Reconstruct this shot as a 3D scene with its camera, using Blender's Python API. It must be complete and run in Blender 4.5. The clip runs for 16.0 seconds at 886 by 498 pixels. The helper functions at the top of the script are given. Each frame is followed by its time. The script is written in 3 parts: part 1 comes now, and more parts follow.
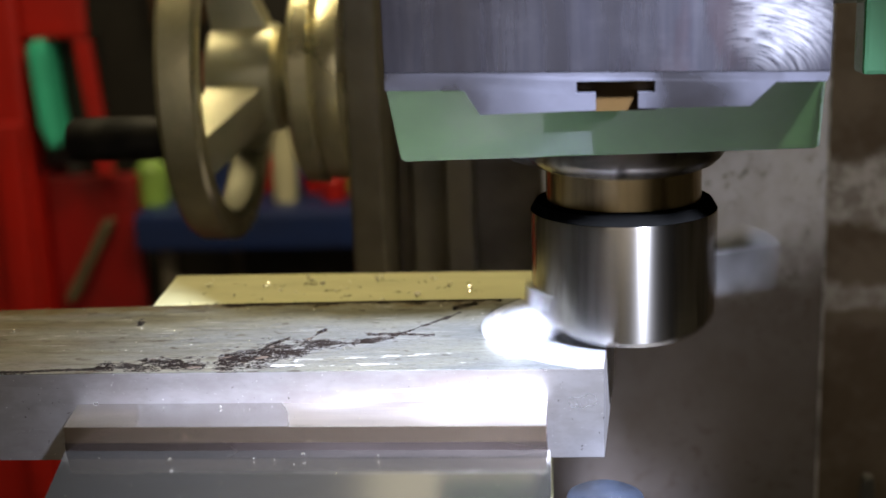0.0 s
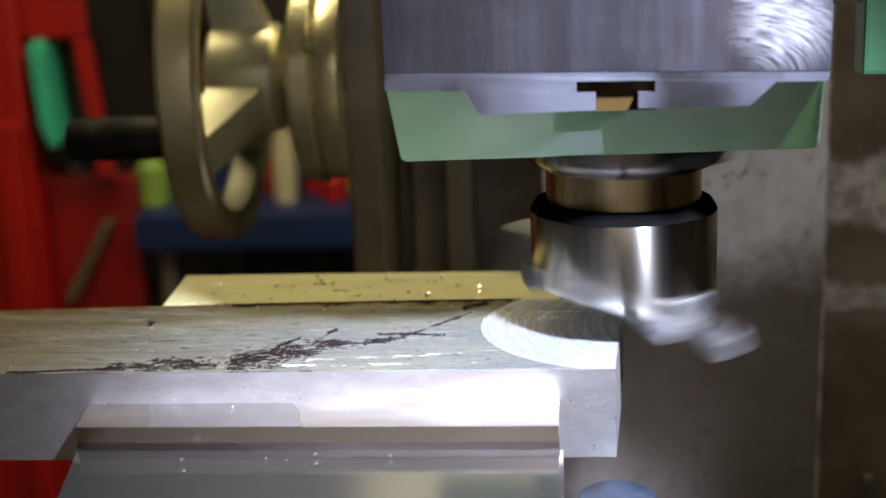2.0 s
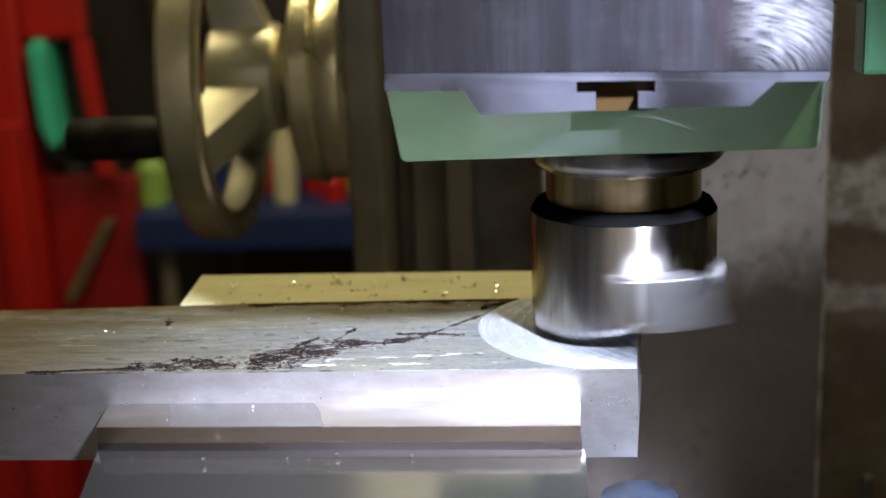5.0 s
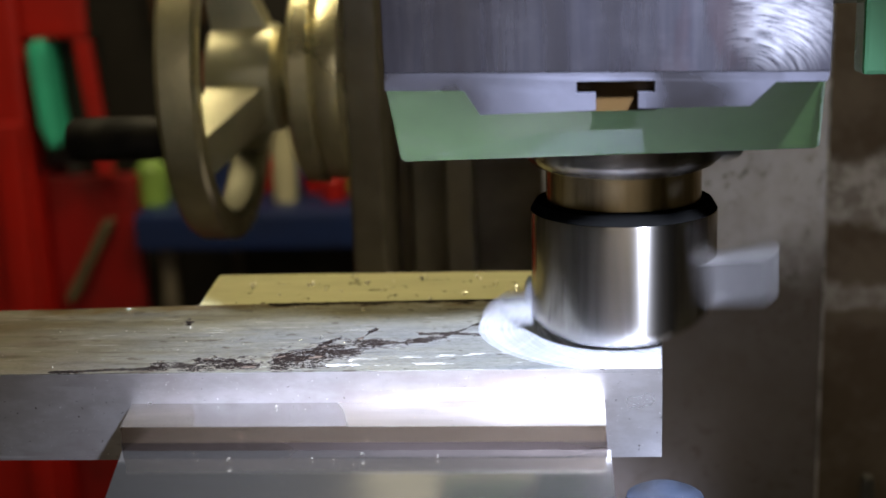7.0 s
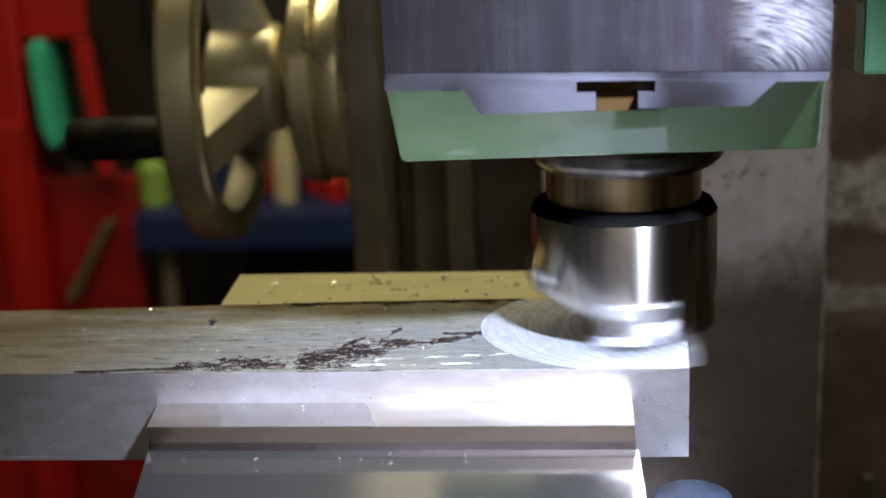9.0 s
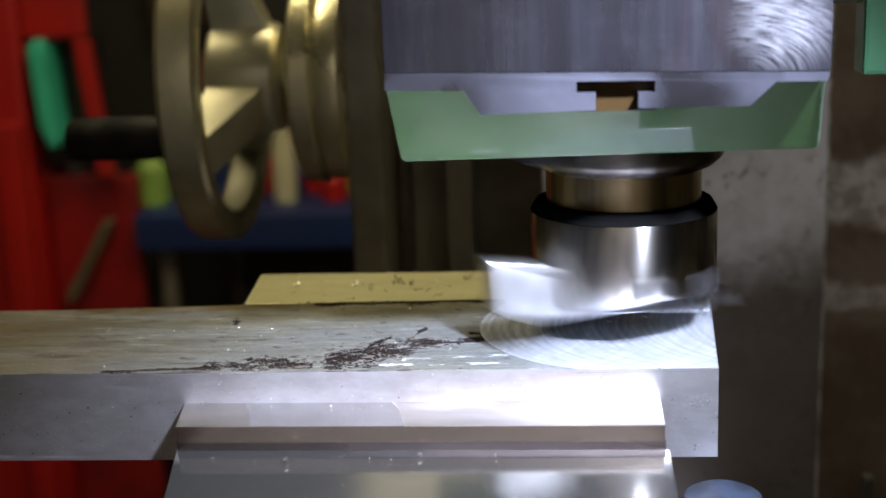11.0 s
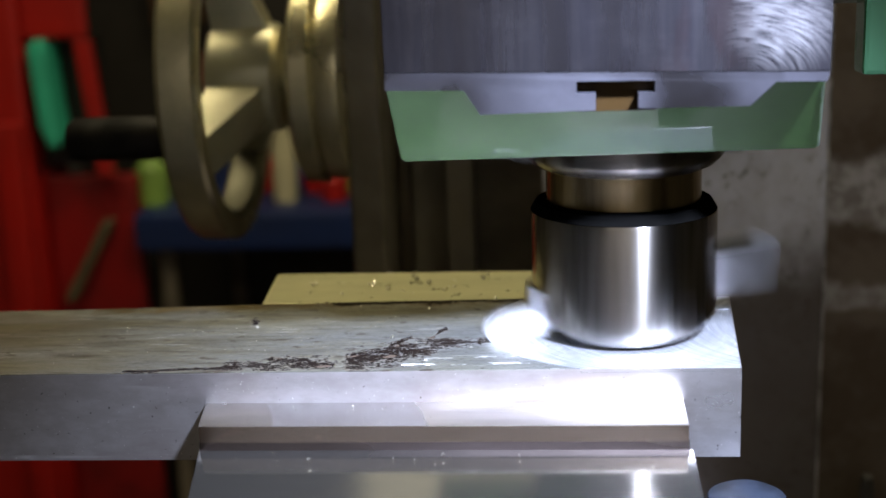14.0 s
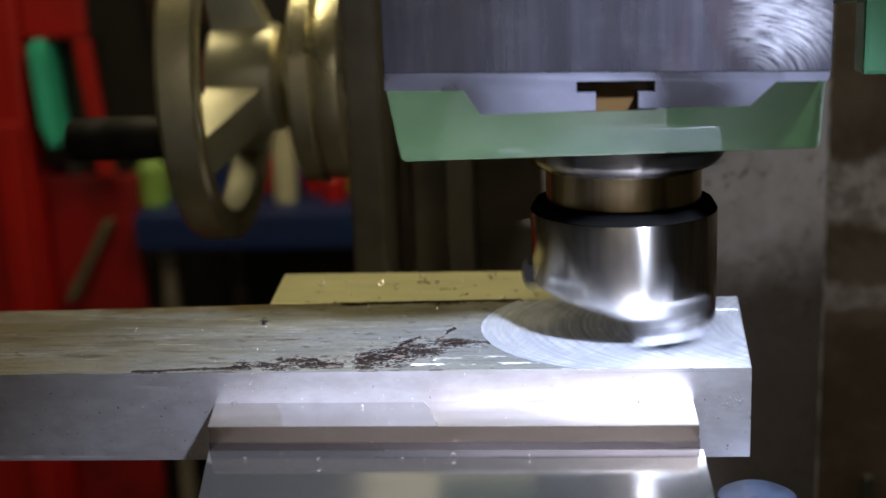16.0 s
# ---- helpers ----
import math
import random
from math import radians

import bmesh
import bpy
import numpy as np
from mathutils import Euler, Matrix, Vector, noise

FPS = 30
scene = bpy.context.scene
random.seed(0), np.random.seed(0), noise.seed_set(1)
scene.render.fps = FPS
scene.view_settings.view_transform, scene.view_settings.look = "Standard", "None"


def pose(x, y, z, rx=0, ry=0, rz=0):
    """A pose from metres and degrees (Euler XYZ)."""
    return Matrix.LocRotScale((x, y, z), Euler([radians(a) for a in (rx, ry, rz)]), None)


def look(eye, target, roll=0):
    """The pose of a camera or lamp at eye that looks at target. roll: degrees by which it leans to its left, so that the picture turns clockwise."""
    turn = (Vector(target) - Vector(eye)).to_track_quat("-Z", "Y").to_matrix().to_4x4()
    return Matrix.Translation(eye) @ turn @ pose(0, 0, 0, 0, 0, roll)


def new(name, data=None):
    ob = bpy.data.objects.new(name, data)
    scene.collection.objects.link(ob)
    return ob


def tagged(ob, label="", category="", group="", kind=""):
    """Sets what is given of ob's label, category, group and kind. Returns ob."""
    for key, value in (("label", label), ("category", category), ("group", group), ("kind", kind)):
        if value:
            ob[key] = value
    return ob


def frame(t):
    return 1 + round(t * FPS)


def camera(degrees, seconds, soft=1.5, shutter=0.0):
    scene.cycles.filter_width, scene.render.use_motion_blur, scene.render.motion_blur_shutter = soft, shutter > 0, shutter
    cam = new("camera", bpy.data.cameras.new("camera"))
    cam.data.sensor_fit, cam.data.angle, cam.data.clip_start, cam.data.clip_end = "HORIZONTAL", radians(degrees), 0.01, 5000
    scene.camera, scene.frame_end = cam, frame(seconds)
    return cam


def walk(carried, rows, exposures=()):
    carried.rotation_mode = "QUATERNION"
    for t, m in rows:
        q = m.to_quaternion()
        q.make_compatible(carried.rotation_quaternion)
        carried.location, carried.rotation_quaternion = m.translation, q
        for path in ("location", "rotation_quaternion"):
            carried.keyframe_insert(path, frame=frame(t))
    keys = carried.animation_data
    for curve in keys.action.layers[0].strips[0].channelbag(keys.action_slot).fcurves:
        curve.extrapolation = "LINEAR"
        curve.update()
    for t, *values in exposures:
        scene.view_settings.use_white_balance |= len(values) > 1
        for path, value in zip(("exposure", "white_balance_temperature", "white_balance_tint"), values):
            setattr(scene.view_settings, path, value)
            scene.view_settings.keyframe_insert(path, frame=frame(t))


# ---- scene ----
# All sizes below are in millimetres about the point where the spindle axis meets the bar's top; BASE lifts that point.
MM = 0.001
BASE = Vector((0.0, 0.0, 1.10))


def at(x, y, z):
    return Vector((x, y, z)) * MM + BASE


# ---- camera ----
cam = camera(38.0, 16.0, soft=1.5, shutter=0.5)
EYE = pose(*at(-20.63, -343.31, 106.72), 76.281, 1.947, 4.294)
cam.data.dof.use_dof = True
cam.data.dof.focus_distance = 0.335
cam.data.dof.aperture_fstop = 11.0
walk(cam, [(0, EYE), (16, EYE)], exposures=[(0, 0.03, 6500, 10), (4, -0.06, 6450, 10), (8, -0.2, 6380, 10), (12.5, -0.46, 6270, 10), (16, -0.55, 6230, 10)])

# ---- light ----
world = bpy.data.worlds.new("workshop_air")
scene.world = world
world.use_nodes = True
world.node_tree.nodes["Background"].inputs[0].default_value = (0.9, 0.8, 0.6, 1)
world.node_tree.nodes["Background"].inputs[1].default_value = 0.022


def lamp(name, kind, eye, target, watts, colour, size=0.1, **more):
    data = bpy.data.lights.new(name, kind)
    data.energy, data.color = watts, colour
    if kind == "AREA":
        data.shape, data.size, data.size_y = "RECTANGLE", size, more.get("size_y", size)
        data.spread = radians(more.get("spread", 170))
    if kind == "SPOT":
        data.shadow_soft_size, data.spot_size, data.spot_blend = size, radians(more["cone"]), more["blend"]
    ob = new(name, data)
    ob.matrix_world = look(at(*eye), at(*target))
    return ob


# the machine's white work lamp, and unseen warm area lamps added as fill
lamp("work_lamp", "SPOT", (118, -258, 296), (-14, -68, -6), 138.0, (0.78, 0.86, 1.08), size=0.016, cone=38, blend=0.9)
lamp("unseen_warm_lamp", "AREA", (300, 120, 800), (-80, 50, 0), 7.0, (1.0, 0.88, 0.54), size=1.0, size_y=0.15)
# added panel, sized for the yellow patch mirrored in the moving jaw
lamp("unseen_warm_lamp", "AREA", (-135, 1180, 880), (-100, 0, 20), 0.27, (1.0, 0.90, 0.58), size=0.3, size_y=0.5)
# added to brighten the south wall that the steel mirrors
lamp("unseen_warm_lamp", "AREA", (-100, -1000, 1100), (0, -1500, 330), 7.5, (1.0, 0.95, 0.86), size=1.2, size_y=0.12, spread=70)
lamp("unseen_warm_lamp", "AREA", (-430, 330, 860), (-170, 120, 20), 6.0, (1.0, 0.86, 0.50), size=0.8, size_y=0.12)
lamp("unseen_warm_lamp", "AREA", (-500, 600, 1100), (-500, 900, -100), 2.2, (1.0, 0.84, 0.6), size=1.2, size_y=0.12)


# ---- materials ----
def mat(name, colour, rough=0.5, metal=0.0, vary=0.25, scale=60.0, bump=0.15, stretch=(1, 1, 1), dark=None, coat=0.0, rvary=0.12):
    """A surface with fine grain and broad stains in the thing's own space."""
    m = bpy.data.materials.new(name)
    m.use_nodes = True
    nt = m.node_tree
    n, l = nt.nodes, nt.links
    b = n["Principled BSDF"]
    tc = n.new("ShaderNodeTexCoord")
    mp = n.new("ShaderNodeMapping")
    mp.inputs["Scale"].default_value = stretch
    l.new(tc.outputs["Object"], mp.inputs["Vector"])
    fine = n.new("ShaderNodeTexNoise")
    fine.inputs["Scale"].default_value, fine.inputs["Detail"].default_value, fine.inputs["Roughness"].default_value = scale * 12, 6, 0.65
    broad = n.new("ShaderNodeTexNoise")
    broad.inputs["Scale"].default_value, broad.inputs["Detail"].default_value = scale, 5
    l.new(mp.outputs[0], fine.inputs["Vector"])
    l.new(mp.outputs[0], broad.inputs["Vector"])
    mix = n.new("ShaderNodeMix")
    mix.data_type = "RGBA"
    c = Vector(colour)
    d = Vector(dark) if dark else c * (1 - vary * 1.6)
    mix.inputs[6].default_value = (*d, 1)
    mix.inputs[7].default_value = (*(c * (1 + vary * 0.4)), 1)
    add = n.new("ShaderNodeMath")
    add.operation = "ADD"
    k1 = n.new("ShaderNodeMath")
    k1.operation = "MULTIPLY"
    k1.inputs[1].default_value = 0.45
    l.new(fine.outputs[0], k1.inputs[0])
    k2 = n.new("ShaderNodeMapRange")
    k2.interpolation_type = "SMOOTHSTEP"
    k2.inputs[1].default_value, k2.inputs[2].default_value, k2.inputs[3].default_value, k2.inputs[4].default_value = 0.3, 0.65, 0.0, 0.75
    l.new(broad.outputs[0], k2.inputs[0])
    l.new(k1.outputs[0], add.inputs[0])
    l.new(k2.outputs[0], add.inputs[1])
    add.use_clamp = True
    l.new(add.outputs[0], mix.inputs[0])
    l.new(mix.outputs[2], b.inputs["Base Color"])
    r = n.new("ShaderNodeMapRange")
    r.interpolation_type = "SMOOTHSTEP"
    r.inputs[1].default_value, r.inputs[2].default_value = 0.3, 0.7
    r.inputs[3].default_value, r.inputs[4].default_value = min(1, rough + rvary), max(0.03, rough - rvary)
    l.new(broad.outputs[0], r.inputs[0])
    l.new(r.outputs[0], b.inputs["Roughness"])
    b.inputs["Metallic"].default_value = metal
    b.inputs["Coat Weight"].default_value = coat
    b.inputs["Coat Roughness"].default_value = 0.08
    bp = n.new("ShaderNodeBump")
    bp.inputs["Strength"].default_value, bp.inputs["Distance"].default_value = bump, 0.0003
    l.new(fine.outputs[0], bp.inputs["Height"])
    l.new(bp.outputs[0], b.inputs["Normal"])
    return m


# near-black without gloss: shade on the cutter's shoulder is put into its colour
SHOULDER_SHADE = mat("shaded_black_shoulder", (0.002, 0.002, 0.002), 0.8, 0.0, 0.3, 40)
SHOULDER_SHADE.node_tree.nodes["Principled BSDF"].inputs["Specular IOR Level"].default_value = 0.0
BLACK = mat("black_oxide", (0.006, 0.005, 0.005), 0.6, 0.0, 0.3, 40)
HSS = mat("tool_steel", (0.66, 0.655, 0.67), 0.32, 1.0, 0.08, 60, 0.03, rvary=0.05)
DIM_SIDE = mat("dimmed_tool_side", (0.17, 0.165, 0.17), 0.45, 1.0, 0.2, 60, 0.03)
TIP = mat("ground_tool_tip", (0.55, 0.54, 0.55), 0.3, 1.0, 0.1, 60, 0.03)
JAW = mat("vise_jaw_steel", (0.52, 0.495, 0.48), 0.18, 1.0, 0.10, 30, 0.015, (0.3, 1, 1), rvary=0.03)
REARJAW = mat("rear_jaw_steel", (0.51, 0.48, 0.27), 0.45, 0.35, 0.2, 35, 0.08, (0.3, 1, 1))
JAWFRONT = mat("oily_jaw_steel", (0.48, 0.465, 0.44), 0.12, 0.984, 0.16, 30, 0.012, (0.3, 1, 1), rvary=0.03)
SHOULDER = mat("dark_shoulder_steel", (0.11, 0.09, 0.09), 0.3, 1.0, 0.2, 40, 0.03, (0.3, 1, 1))
GREEN = mat("green_enamel", (0.042, 0.094, 0.026), 0.45, 0.0, 0.2, 25, 0.0, coat=0.5)
GREEN.node_tree.nodes["Principled BSDF"].inputs["Coat Roughness"].default_value = 0.025
GREEN.node_tree.nodes["Principled BSDF"].inputs["Specular IOR Level"].default_value = 0.15
POST = mat("dark_post_iron", (0.135, 0.115, 0.085), 0.5, 0.3, 0.3, 30)
DARKIRON = mat("shaded_iron", (0.20, 0.165, 0.13), 0.6, 0.2, 0.3, 30)
WHEEL = mat("nickel_wheel", (0.64, 0.58, 0.38), 0.36, 0.9, 0.25, 25, 0.05)
CAST = mat("dull_cast_wheel", (0.54, 0.51, 0.36), 0.4, 0.6, 0.2, 25, 0.05)
DIM_RIM = mat("dimmed_wheel_inside", (0.16, 0.15, 0.10), 0.6, 0.4, 0.3, 25, 0.05)
SLOT_BROWN = mat("dark_brown_slot", (0.017, 0.0095, 0.003), 0.6, 0.0, 0.3, 90)
SLOT_BROWN.node_tree.nodes["Principled BSDF"].inputs["Specular IOR Level"].default_value = 0.04
RED = mat("red_enamel", (0.40, 0.010, 0.006), 0.4, 0.0, 0.25, 5, 0.05)
TEAL = mat("teal_plastic", (0.05, 0.50, 0.33), 0.5, 0.0, 0.15, 20)
BLUE = mat("blue_paint", (0.006, 0.020, 0.105), 0.5, 0.0, 0.3, 8)
CREAM = mat("cream_plastic", (0.55, 0.5, 0.33), 0.5, 0.0, 0.2, 20)
LIME = mat("lime_plastic", (0.25, 0.4, 0.08), 0.5, 0.0, 0.3, 20)
WALL = mat("workshop_wall", (0.30, 0.28, 0.26), 0.8, 0.0, 0.4, 2)
FLOOR = mat("concrete_floor", (0.12, 0.11, 0.10), 0.8, 0.0, 0.4, 2)
BOLT = mat("blued_steel", (0.007, 0.009, 0.014), 0.5, 0.0, 0.6, 110, 0.5)
BOLT.node_tree.nodes["Principled BSDF"].inputs["Specular IOR Level"].default_value = 0.1
SWARF = mat("bright_swarf", (0.85, 0.83, 0.75), 0.25, 1.0, 0.1, 40)


class Nodes:
    """Short forms for the surfaces with marks of their own."""

    def __init__(self, name, rough, metal):
        self.m = bpy.data.materials.new(name)
        self.m.use_nodes = True
        self.nt = self.m.node_tree
        self.b = self.nt.nodes["Principled BSDF"]
        self.b.inputs["Roughness"].default_value, self.b.inputs["Metallic"].default_value = rough, metal
        self.pos = self.add("ShaderNodeTexCoord").outputs["Object"]

    def add(self, kind):
        return self.nt.nodes.new(kind)

    def put(self, socket, value):
        if hasattr(value, "is_linked") or hasattr(value, "links"):
            self.nt.links.new(value, socket)
        else:
            socket.default_value = value

    def math(self, op, a, b=0.0, clamp=False):
        n = self.add("ShaderNodeMath")
        n.operation, n.use_clamp = op, clamp
        self.put(n.inputs[0], a)
        self.put(n.inputs[1], b)
        return n.outputs[0]

    def xyz(self):
        n = self.add("ShaderNodeSeparateXYZ")
        self.put(n.inputs[0], self.pos)
        return n.outputs

    def noise(self, scale, detail=5, stretch=(1, 1, 1), rough=0.6, shift=(0, 0, 0)):
        mp = self.add("ShaderNodeMapping")
        mp.inputs["Scale"].default_value, mp.inputs["Location"].default_value = stretch, shift
        self.put(mp.inputs[0], self.pos)
        n = self.add("ShaderNodeTexNoise")
        n.inputs["Scale"].default_value, n.inputs["Detail"].default_value, n.inputs["Roughness"].default_value = scale, detail, rough
        self.put(n.inputs["Vector"], mp.outputs[0])
        return n.outputs[0]

    def span(self, v, a, b, c=0.0, d=1.0):
        n = self.add("ShaderNodeMapRange")
        n.interpolation_type = "SMOOTHSTEP"
        for k, x in enumerate((v, a, b, c, d)):
            self.put(n.inputs[k], x)
        return n.outputs[0]

    def mix(self, f, a, b):
        n = self.add("ShaderNodeMix")
        n.data_type = "RGBA"
        self.put(n.inputs[0], f)
        self.put(n.inputs[6], a if not isinstance(a, tuple) else (*a, 1))
        self.put(n.inputs[7], b if not isinstance(b, tuple) else (*b, 1))
        return n.outputs[2]

    def bump(self, h, strength, distance):
        n = self.add("ShaderNodeBump")
        n.inputs["Strength"].default_value, n.inputs["Distance"].default_value = strength, distance
        self.put(n.inputs["Height"], h)
        self.put(self.b.inputs["Normal"], n.outputs[0])


def near_line(k, x, y, a, b, wide, ragged):
    """1 near the line from a to b (mm), fading over its width, with a ragged edge."""
    ax, ay, bx, by = a[0] * MM, a[1] * 0.35 * MM, b[0] * MM, b[1] * 0.35 * MM
    dx, dy = bx - ax, by - ay
    ll = dx * dx + dy * dy
    px, py = k.math("SUBTRACT", x, ax), k.math("SUBTRACT", y, ay)
    t = k.math("DIVIDE", k.math("ADD", k.math("MULTIPLY", px, dx), k.math("MULTIPLY", py, dy)), ll, True)
    ex = k.math("SUBTRACT", px, k.math("MULTIPLY", t, dx))
    ey = k.math("SUBTRACT", py, k.math("MULTIPLY", t, dy))
    d = k.math("SQRT", k.math("ADD", k.math("MULTIPLY", ex, ex), k.math("MULTIPLY", ey, ey)))
    d = k.math("SUBTRACT", d, k.math("MULTIPLY", k.math("SUBTRACT", ragged, 0.5), wide * 4.5 * MM))
    return k.span(d, 0.0, wide * MM, 1.0, 0.0)


def raw_skin():
    """Unmilled top of the bar: grey drawn skin, oily brown that also paints in shade towards back and left, dark rust
    patches and scratches.
    """
    k = Nodes("raw_bar_skin", 0.45, 0.93)
    x, y, z = k.xyz()
    yy = k.math("MULTIPLY", y, 0.35)
    drawn = k.noise(110, 7, (0.3, 1, 1), 0.7)
    broad = k.noise(22, 4, (0.4, 1, 1))
    fine = k.noise(900, 4)
    ragged = k.noise(200, 8, (0.7, 1, 1), 0.75)
    rag2 = k.noise(480, 6, (0.7, 1, 1), 0.7, (3, 1, 0))
    base = k.mix(k.span(drawn, 0.36, 0.64), (0.18, 0.19, 0.195), (0.31, 0.325, 0.34))
    base = k.mix(k.math("MULTIPLY", k.span(broad, 0.42, 0.62), 0.5), base, (0.36, 0.35, 0.27))
    # browner towards the back and left end, standing in for shade there
    browning = k.math("ADD", k.span(y, 0.0, 0.024), k.span(x, -0.06, -0.16, 0.0, 0.85), True)
    base = k.mix(k.math("MULTIPLY", k.math("MULTIPLY", browning, k.span(k.noise(60, 6, (0.2, 1, 1)), 0.25, 0.65)), 0.9), base, (0.155, 0.136, 0.078))
    streak = k.math("MULTIPLY", k.span(k.noise(330, 6, (0.14, 1, 1), 0.7, (2, 9, 4)), 0.48, 0.66), k.math("ADD", k.math("MULTIPLY", browning, 0.55), 0.12))
    base = k.mix(streak, base, (0.065, 0.055, 0.034))
    base = k.mix(k.math("MULTIPLY", k.span(k.noise(1300, 3, (0.6, 1, 1), 0.6, (1, 2, 8)), 0.5, 0.68), 0.4), base, (0.07, 0.066, 0.055))
    stain = near_line(k, x, yy, (-105, -27.5), (-87, -20.5), 4.6, ragged)
    for a, b, w in (((-90, -21), (-82, -16), 2.6), ((-83, -15.5), (-73, -14.5), 1.7), ((-97, -17), (-92, -9), 1.0), ((-87, -12), (-83, -2), 0.8),
                    ((-138, -32.5), (-110, -31.5), 1.8), ((-127, -27.5), (-112, -28.5), 1.5), ((-164, -35.6), (-137, -33.5), 0.6),
                    ((-73, -14), (-63, -10), 1.0), ((-63, -9), (-46, 13), 0.6), ((-48, 18), (-42, 22), 1.2), ((-139.5, 9), (-138.5, 5), 1.6),
                    ((-118, 25.2), (-35, 26.5), 1.3), ((-70, -6), (-52, -8), 0.7)):
        stain = k.math("MAXIMUM", stain, near_line(k, x, yy, a, b, w, ragged))
    stain = k.math("MULTIPLY", stain, k.span(rag2, 0.30, 0.5, 0.5, 1.0), True)
    veil = k.math("MULTIPLY", k.span(stain, 0.04, 0.5), 0.55)
    base = k.mix(veil, base, (0.10, 0.08, 0.066))
    band = near_line(k, x, yy, (-190, 21), (-112, 24.5), 2.0, ragged)
    band = k.math("MAXIMUM", band, near_line(k, x, yy, (-112, 24.5), (-36, 25.5), 2.2, ragged))
    base = k.mix(k.math("MULTIPLY", band, 0.75), base, (0.115, 0.075, 0.024))
    grit = k.noise(1900, 4, (0.8, 1, 1), 0.7, (2, 6, 1))
    grains = k.math("MULTIPLY", k.math("SUBTRACT", grit, 0.5), k.math("MULTIPLY", k.span(stain, 0.03, 0.25), 3.2))
    black = k.span(k.math("ADD", k.math("MULTIPLY", stain, 0.74), grains), 0.18, 0.42)
    base = k.mix(black, base, (0.0055, 0.0038, 0.0032))
    scratch = k.math("MULTIPLY", k.span(k.noise(700, 5, (0.06, 1, 1), 0.7, (5, 2, 0)), 0.6, 0.7), 0.45)
    base = k.mix(scratch, base, (0.07, 0.062, 0.05))
    bright = k.math("MULTIPLY", k.math("MULTIPLY", k.span(k.noise(800, 4, (0.08, 1, 1), 0.6, (9, 4, 0)), 0.62, 0.72), 0.5), k.span(stain, 0.0, 0.15, 1.0, 0.0))
    base = k.mix(bright, base, (0.75, 0.76, 0.76))
    specks = k.span(k.noise(260, 3, (0.7, 1, 1), 0.5, (1, 7, 0)), 0.63, 0.69)
    base = k.mix(k.math("MULTIPLY", specks, 0.75), base, (0.06, 0.045, 0.035))
    crease = near_line(k, x, yy, (-87, -28.5), (-40, -23), 0.45, rag2)
    crease = k.math("MAXIMUM", crease, near_line(k, x, yy, (-92, -32.5), (-36, -31.5), 0.35, rag2))
    base = k.mix(k.math("MULTIPLY", k.math("MULTIPLY", crease, k.span(k.noise(230, 4, (0.5, 1, 1), 0.6, (4, 4, 4)), 0.5, 0.56)), 0.95), base, (0.92, 0.93, 0.95))
    k.put(k.b.inputs["Base Color"], base)
    k.put(k.b.inputs["Roughness"], k.math("ADD", k.span(drawn, 0.3, 0.7, 0.52, 0.38), k.math("MULTIPLY", stain, 0.3), True))
    k.put(k.b.inputs["Metallic"], k.math("MULTIPLY", k.math("SUBTRACT", 1.0, black), 0.93))
    k.put(k.b.inputs["Specular IOR Level"], k.math("MULTIPLY", k.math("SUBTRACT", 1.02, black), 0.5))
    k.bump(k.math("ADD", k.math("MULTIPLY", drawn, 0.6), k.math("ADD", k.math("MULTIPLY", fine, 0.3), k.math("MULTIPLY", stain, -0.25))), 0.3, 0.0002)
    return k.m


def bar_side():
    """Drawn sides of the bar: bright steel with fine lengthwise grain, dull smears, pin-prick specks and a few slanting scratches."""
    k = Nodes("bar_side_steel", 0.3, 0.955)
    grain = k.noise(420, 4, (0.35, 1, 0.7))
    smear = k.noise(28, 5, (0.5, 1, 1))
    specks = k.math("MULTIPLY", k.span(k.noise(1500, 2, (1, 1, 1), 0.5, (3, 1, 5)), 0.72, 0.76), 0.7)
    dots = k.span(k.noise(900, 2, (1, 1, 1), 0.5, (8, 1, 2)), 0.71, 0.75)
    mp = k.add("ShaderNodeMapping")
    mp.inputs["Rotation"].default_value, mp.inputs["Scale"].default_value = (0, radians(55), 0), (0.04, 1, 1)
    k.put(mp.inputs[0], k.pos)
    sc = k.add("ShaderNodeTexNoise")
    sc.inputs["Scale"].default_value, sc.inputs["Detail"].default_value = 420, 3
    k.put(sc.inputs["Vector"], mp.outputs[0])
    cuts = k.math("MULTIPLY", k.span(sc.outputs[0], 0.60, 0.68), k.span(smear, 0.45, 0.6))
    base = k.mix(k.span(grain, 0.35, 0.65), (0.46, 0.44, 0.45), (0.53, 0.515, 0.535))
    base = k.mix(k.math("MULTIPLY", k.span(smear, 0.38, 0.62), 0.7), base, (0.28, 0.24, 0.23))
    base = k.mix(k.math("MULTIPLY", cuts, 0.4), base, (0.85, 0.85, 0.87))
    base = k.mix(specks, base, (0.95, 0.95, 0.95))
    base = k.mix(k.math("MULTIPLY", dots, 0.8), base, (0.10, 0.09, 0.08))
    k.put(k.b.inputs["Base Color"], base)
    k.put(k.b.inputs["Roughness"], k.math("ADD", k.span(smear, 0.3, 0.7, 0.27, 0.34), k.math("MULTIPLY", k.math("ADD", cuts, specks), 0.2)))
    k.bump(grain, 0.05, 0.0001)
    return k.m


